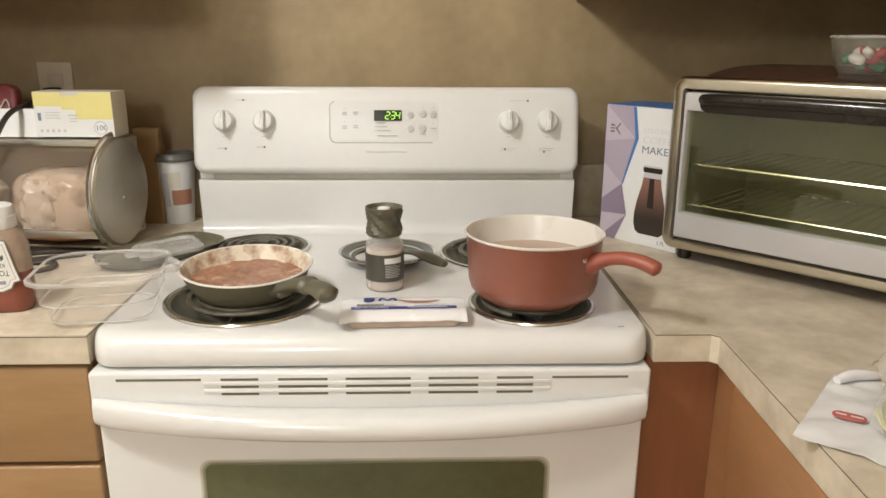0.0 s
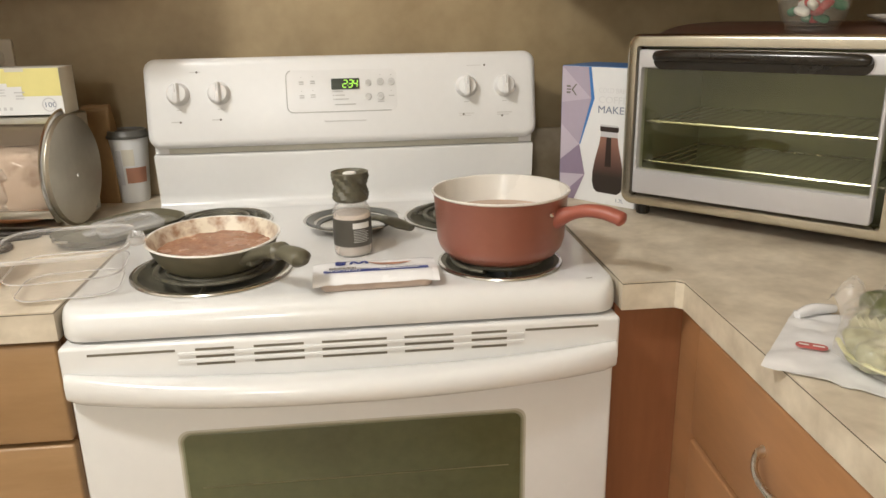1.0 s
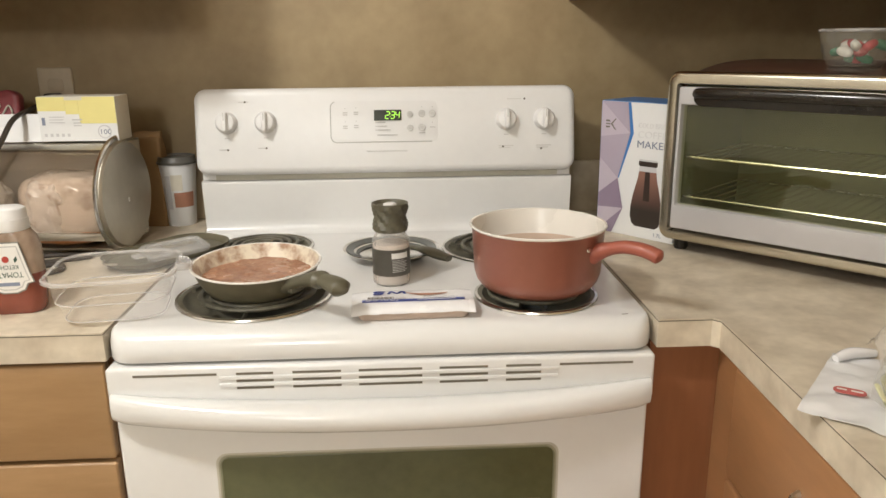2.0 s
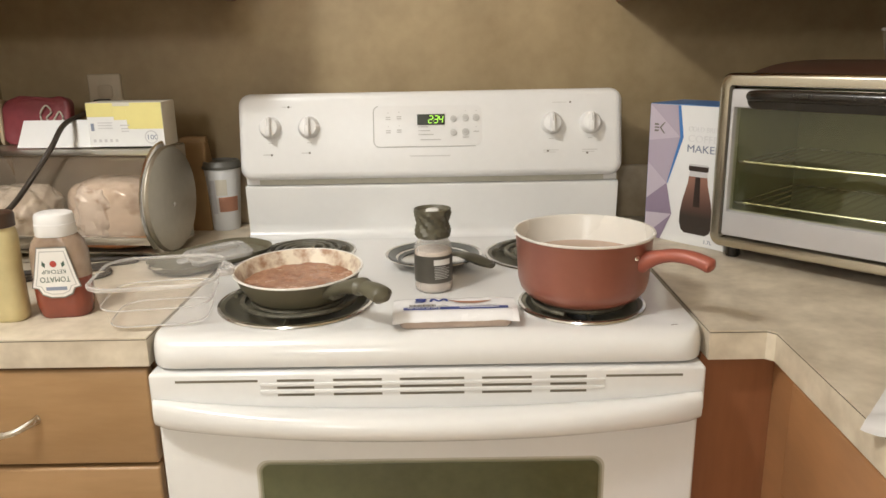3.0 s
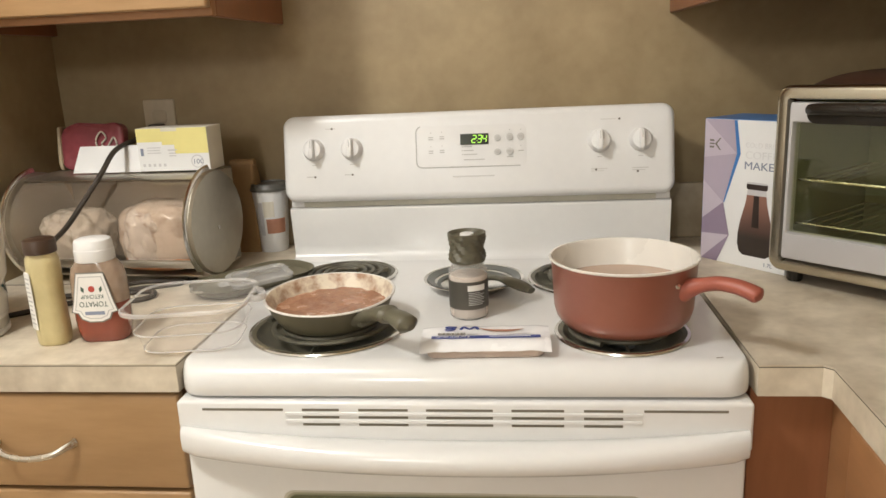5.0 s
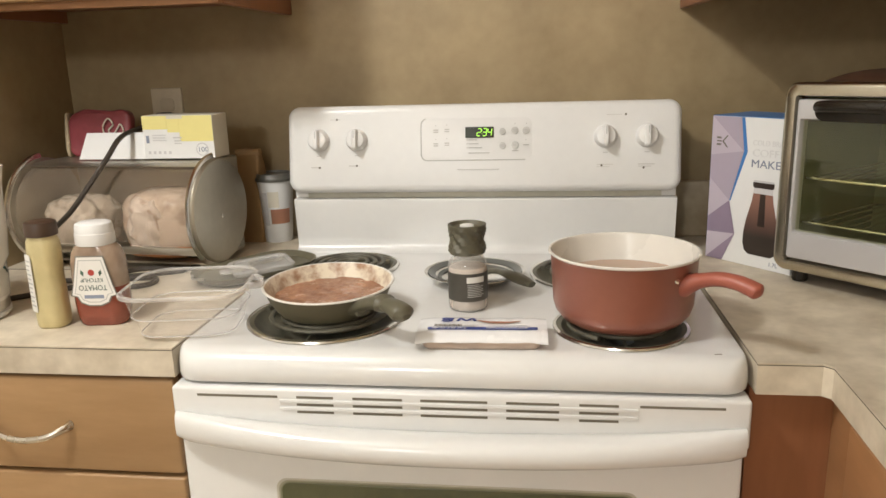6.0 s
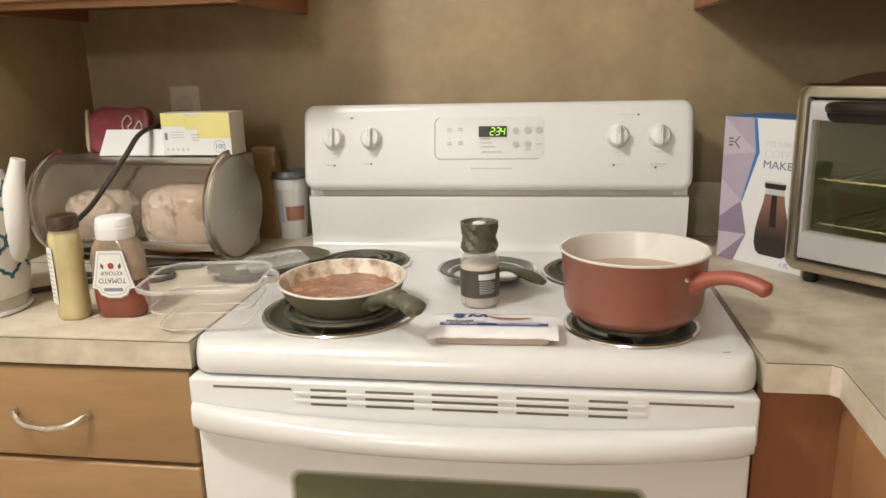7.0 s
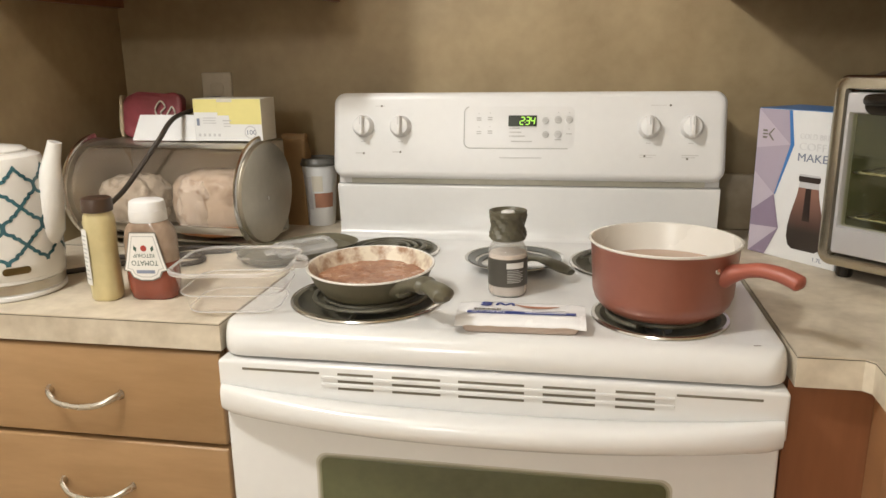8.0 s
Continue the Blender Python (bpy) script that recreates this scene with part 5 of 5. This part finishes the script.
for pts, mt in facets:
    part("facet", plate(pts, 0.0004), mt, core, "printed facet", bp @ pose(0, 0, 0.0005), smooth=0)
logo = bm_new()
for q in ([(0.012, 0.222), (0.022, 0.222), (0.020, 0.2255), (0.012, 0.2255)], [(0.012, 0.2165), (0.022, 0.2165), (0.022, 0.219), (0.012, 0.219)], [(0.012, 0.210), (0.020, 0.210), (0.022, 0.2135), (0.012, 0.2135)]):
    plate(q, 0.0004, logo)
part("maker_mark", logo, DARKPRINT, core, "dark maker's mark", bp @ pose(0, 0, 0.0010), smooth=0)
part("maker_mark", plate([(0.023, 0.2178), (0.033, 0.2285), (0.036, 0.2285), (0.027, 0.2178), (0.036, 0.2070), (0.033, 0.2070)], 0.0004), DARKPRINT, core, "dark maker's mark", bp @ pose(0, 0, 0.0010), smooth=0)
words("title_letters", "COLD BREW", 0.0135, FAINTTEXT, core, bp @ pose(0.085, 0.2150, 0.0002), width=0.070)
words("title_letters", "COFFEE", 0.0185, FAINTTEXT, core, bp @ pose(0.085, 0.1960, 0.0002), width=0.072)
words("title_letters", "MAKER", 0.0195, GREYTEXT, core, bp @ pose(0.084, 0.1770, 0.0002), width=0.070)
words("volume_letters", "1.7L", 0.0100, GREYTEXT, core, bp @ pose(0.131, 0.008, 0.0002), width=0.016)
jugx = 0.112
jug = [(0.019, 0.132), (-0.019, 0.132), (-0.021, 0.118), (-0.030, 0.085), (-0.034, 0.062), (-0.0345, 0.042), (-0.030, 0.028), (-0.022, 0.0225), (0.022, 0.0225), (0.030, 0.028), (0.0345, 0.042), (0.034, 0.062), (0.030, 0.085), (0.021, 0.118)]
part("jug_picture", plate([(jugx + x, y) for x, y in jug][::-1], 0.0004), JUGPRINT, core, "printed jug of dark coffee", bp, smooth=0)
part("jug_core_picture", plate([(jugx - 0.005, 0.132), (jugx - 0.007, 0.075), (jugx + 0.007, 0.075), (jugx + 0.005, 0.132)], 0.0003), COFFEE, core, "", bp @ pose(0, 0, 0.0004), smooth=0)
part("jug_neck_picture", plate([(jugx - 0.019, 0.1322), (jugx + 0.019, 0.1322), (jugx + 0.018, 0.142), (jugx - 0.018, 0.142)], 0.0004), PALETEXT, core, "", bp, smooth=0)
part("jug_lid_picture", slab(0.041, 0.012, 0.004, 0.0006, 0.0002, cx=jugx, cy=0.148), COFFEE, core, "printed black jug lid", bp)
part("jug_lid_shine", slab(0.039, 0.0035, 0.0016, 0.0003, 0.0001, cx=jugx, cy=0.1535), PALETEXT, core, "", bp @ pose(0, 0, 0.0006))

# toaster oven: x along its front, y into it
OVEN = pose(0.521, 0.3545, 0.0, 0, 0, math.degrees(math.atan2(-0.729, 0.684)))
oven = thing("toaster_oven", OVEN, "silver and black toaster oven with a glass door across the corner", "toaster oven")
OX0, OX1, OZ0, OZ1, OD = -0.025, 0.530, 0.940, 1.238, 0.300


def oven_body():
    """The sheet casing: an open-fronted tunnel with rounded top edges."""
    bm = bm_new()
    w, h = OX1 - OX0 - 0.030, OZ1 - OZ0 - 0.004
    cx, cz = (OX0 + OX1) / 2 + 0.005, (OZ0 + OZ1) / 2
    out = [(x, z) for x, z in rounded(w, h, 0.022, 6, cx, cz)]
    inn = [(x, z) for x, z in rounded(w - 0.012, h - 0.012, 0.016, 6, cx, cz)]
    def up(z, k):
        return z + 0.016 * k * (z - OZ0) / h
    loft(bm, [[(x, 0.012, z) for x, z in inn], [(x, 0.012, z) for x, z in out]] + [[(x, y, up(z, k)) for x, z in out] for y, k in ((0.03, 0.12), (0.06, 0.45), (0.10, 0.75), (0.15, 0.95), (0.20, 1.0), (OD - 0.01, 1.0))]
         + [[(cx + (x - cx) * 0.985, OD, cz + (up(z, 1.0) - cz) * 0.985) for x, z in out]], cap0=False)
    return bm


part("casing", oven_body(), OVENTOP, oven, "brown-black enamelled casing", smooth=50)


def ring_plate(o, i, y0, y1, edge=0.006):
    """A picture-frame moulding between two outlines, from y0 (front) to y1."""
    bm = bm_new()
    (ow, oh, orad, ocx, ocz), (iw, ih, irad, icx, icz) = o, i
    loops = [[(x, y1, z) for x, z in rounded(ow, oh, orad, 7, ocx, ocz)],
             [(x, y0 + edge, z) for x, z in rounded(ow, oh, orad, 7, ocx, ocz)],
             [(x, y0 + edge * 0.3, z) for x, z in rounded(ow - edge * 0.7, oh - edge * 0.7, orad, 7, ocx, ocz)],
             [(x, y0, z) for x, z in rounded(ow - 2 * edge, oh - 2 * edge, orad, 7, ocx, ocz)],
             [(x, y0 + 0.001, z) for x, z in rounded(iw + 0.004, ih + 0.004, irad, 7, icx, icz)],
             [(x, y0 + 0.006, z) for x, z in rounded(iw, ih, irad, 7, icx, icz)],
             [(x, y1, z) for x, z in rounded(iw, ih, irad, 7, icx, icz)]]
    loft(bm, loops, cap0=False, cap1=False)
    return bm


DCX, DCZ = 0.197, 1.0875
part("bezel", ring_plate((OX1 - OX0, OZ1 - OZ0, 0.020, (OX0 + OX1) / 2, (OZ0 + OZ1) / 2), (0.404, 0.258, 0.006, DCX, DCZ), -0.012, 0.016), BEZEL, oven, "polished steel front frame", smooth=50)
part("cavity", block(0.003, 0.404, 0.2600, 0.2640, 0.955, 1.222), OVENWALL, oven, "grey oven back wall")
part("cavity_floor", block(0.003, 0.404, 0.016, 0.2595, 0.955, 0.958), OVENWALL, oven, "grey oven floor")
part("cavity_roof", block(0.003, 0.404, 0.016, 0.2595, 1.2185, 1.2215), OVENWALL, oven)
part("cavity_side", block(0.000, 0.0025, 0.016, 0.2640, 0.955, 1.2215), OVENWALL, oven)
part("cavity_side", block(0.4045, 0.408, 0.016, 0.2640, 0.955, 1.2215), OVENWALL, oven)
odoor = part("door", ring_plate((0.388, 0.250, 0.004, DCX - 0.004, DCZ), (0.374, 0.176, 0.003, DCX - 0.004, DCZ + 0.006), -0.0135, 0.008, 0.002), SILVERPAINT, oven, "silver framed glass door")
pane = part("glass", block(DCX - 0.1935, DCX + 0.1935, -0.004, -0.001, DCZ - 0.083, DCZ + 0.095), OVENGLASS, odoor, "tinted door glass")
pane.visible_shadow = False
grip = smooth_path([(0.034, -0.014, 1.201), (0.040, -0.024, 1.203), (0.085, -0.029, 1.2045), (0.195, -0.031, 1.205), (0.305, -0.029, 1.2045), (0.350, -0.024, 1.203), (0.356, -0.014, 1.201)], 8)
part("handle_recess", slab(0.336, 0.031, 0.015, 0.0012, 0.0004, cx=0.195, cy=1.1965), SATIN_BLACK, odoor, "black handle back plate", pose(0, -0.0136, 0, 90, 0, 0))
part("handle", tube(grip, lambda t: 0.0050 + 0.0040 * math.sin(math.pi * t) ** 0.5, 12, up=(0, 0, 1), flat=1.15), SATIN_BLACK, odoor, "glossy black bar handle")
for z, nm in ((1.088, "upper"), (1.016, "lower")):
    rack = part("rack", tube([(0.000, 0.020, z), (0.394, 0.020, z)], 0.0026, 8), CHROME, oven, "chrome wire rack")
    part("rack_back_bar", tube([(0.000, 0.245, z), (0.394, 0.245, z)], 0.0022, 6), CHROME, rack)
    for i in range(19):
        part("rack_wire", tube([(0.016 + 0.0202 * i, 0.018, z + 0.002), (0.016 + 0.0202 * i, 0.247, z + 0.002)], 0.0018, 5), CHROME, rack, "chrome wire")
part("control_panel", slab(0.104, 0.250, 0.006, 0.006, 0.002, cx=0.466, cy=DCZ), SILVERPAINT, oven, "silver control panel", pose(0, -0.0135, 0, 90, 0, 0))
for dz in (0.075, 0.0, -0.075):
    part("dial", lathe([(0.019, 0), (0.019, 0.003), (0.016, 0.016), (0.013, 0.018)], 28), SATIN_BLACK, oven, "black round dial", pose(0.466, -0.0195, DCZ + dz, 90, 0, 0))
for x in (0.0, 0.49):
    for y in (0.035, 0.27):
        part("foot", lathe([(0.011, H), (0.013, H + 0.004), (0.013, 0.9425)], 16), SATIN_BLACK, oven, "black plastic foot", pose(x, y, 0))

jarpose = OVEN @ pose(0.250, 0.066, 1.2405) @ Matrix.Diagonal((0.92, 0.92, 0.95, 1))
jar = thing("candy_bowl", jarpose, "clear glass bowl of wrapped candy on the toaster oven", "bowl")
part("bowl", lathe([(0.030, 0.0), (0.043, 0.0), (0.044, 0.003), (0.040, 0.006), (0.050, 0.018), (0.057, 0.040), (0.060, 0.062), (0.058, 0.062), (0.055, 0.040), (0.047, 0.019), (0.036, 0.009), (0.003, 0.008)], 48), BOWLGLASS, jar, "clear glass bowl")
part("lid", lathe([(0.002, 0.0635), (0.061, 0.0630), (0.063, 0.0650), (0.061, 0.068), (0.002, 0.0695)], 48), PLASTICLID, jar, "flat clear lid")
for i in range(16):
    a, q, lv = i * 2.4, (0.012, 0.026, 0.036)[i % 3], (0.014, 0.026, 0.037)[i % 3 if i < 12 else 2]
    part("candy", lumpy(0.028, 0.018, 0.014, i, 0.001, 60, 2, 0.7), (CANDYGREEN, CANDYWHITE, CANDYRED)[(i * 7 // 3) % 3], jar, "twisted candy wrapper", pose(q * math.cos(a), q * math.sin(a), lv, 20 * (i % 3), 15, 50 * i), smooth=50)
saucer = whole("small_dish", lathe([(0.02, 0), (0.026, 0.001), (0.046, 0.010), (0.048, 0.013), (0.044, 0.012), (0.02, 0.004)], 40), CERAMIC, OVEN @ pose(0.365, 0.110, 1.2515), "small white dish on the toaster oven", "dish")


# salad bag lying over a white wrapper
def sheet(outline, cols, rows, z0, amp, seed):
    """A soft sheet between four corners, rippled."""
    bm = bm_new()
    a, b, c, d = (Vector((*q, 0)) for q in outline)
    grid = []
    for j in range(rows + 1):
        line = []
        for i in range(cols + 1):
            u, v = i / cols, j / rows
            p = (a * (1 - u) + b * u) * (1 - v) + (d * (1 - u) + c * u) * v
            jag = 0.004 * noise.noise(Vector((u * 9, v * 9, seed + 5))) if (i in (0, cols) or j in (0, rows)) else 0
            p.x, p.y = p.x + jag, p.y + jag
            p.z = z0 + amp * abs(noise.noise(Vector((p.x * 22, p.y * 22, seed)))) + amp * 0.3 * abs(noise.noise(Vector((p.x * 60, p.y * 60, seed))))
            line.append(bm.verts.new(p))
        grid.append(line)
    thicken(bm, grid, 0.0006)
    return bm


wrapper = thing("tortilla_wrapper", pose(0, 0, 0), "white plastic food wrapper with a red badge on the worktop", "wrapper")
part("sheet", sheet([(0.440, -0.262), (0.600, -0.420), (0.700, -0.200), (0.558, -0.122)], 40, 34, H + 0.0012, 0.007, 2), PACKFILM, wrapper, "", smooth=70)
part("rolled_edge", tube(smooth_path([(0.545, -0.150, 0.921), (0.568, -0.142, 0.924), (0.600, -0.140, 0.922)], 6), lambda t: 0.0050 + 0.0022 * math.sin(math.pi * t), 10), PACKFILM, wrapper, "rolled white edge")
badge = part("badge", slab(0.033, 0.0150, 0.0072, 0.0006, 0.0002), BADGERED, wrapper, "red oval badge", pose(0.514, -0.2330, H + 0.0058, 3, 0, -34))
part("badge_bar", bars([(-0.013, 0.001, 0.010, 0.0026), (0.001, 0.001, 0.012, 0.0026)]), LABELWHITE, badge, "pale lettering as bars", pose(0, 0, 0.0005), smooth=0)
salad = thing("salad_bag", pose(0.632, -0.300, H + 0.006, 0, 0, -40), "puffed clear bag of green salad leaves lying on the wrapper", "salad bag")
part("leaves", lumpy(0.200, 0.180, 0.042, 31, 0.013, 34, 5, 0.62), LETTUCE, salad, "pale green salad leaves", smooth=60)
part("film", lumpy(0.216, 0.196, 0.048, 33, 0.014, 40, 5, 0.6), PLASTIC, salad, "clear shiny film", smooth=20)
part("olive_print", lumpy(0.120, 0.078, 0.050, 8, 0.008, 26, 4, 0.6), OLIVE, salad, "olive printed field", pose(-0.034, 0.050, 0.006, 0, 0, 14), smooth=40)
part("green_print", lumpy(0.085, 0.050, 0.054, 3, 0.006, 28, 4, 0.6), SEAWEED, salad, "dark green printed field", pose(0.026, 0.050, 0.006, 0, 0, 10), smooth=40)
for i in range(5):
    part("print_bar", block(-0.002, 0.002, -0.010, 0.010, 0, 0.0012, 0.0004), LABELWHITE, salad, "pale lettering as bars", pose(-0.004 + 0.012 * i, 0.034 + 0.002 * i, 0.0575, 25, 0, -24))
part("yellow_band", tube(smooth_path([(-0.109, -0.028, 0.016), (-0.092, -0.066, 0.015), (-0.052, -0.092, 0.014), (0.022, -0.100, 0.014)], 6), 0.0030, 8, flat=0.6), SEAMYELLOW, salad, "pale yellow printed seam")
part("film_crest", sheet([(-0.112, 0.040), (-0.030, 0.100), (-0.045, 0.128), (-0.135, 0.070)], 16, 8, 0.014, 0.075, 12), PLASTIC, salad, "crumpled clear end of the bag", smooth=30)
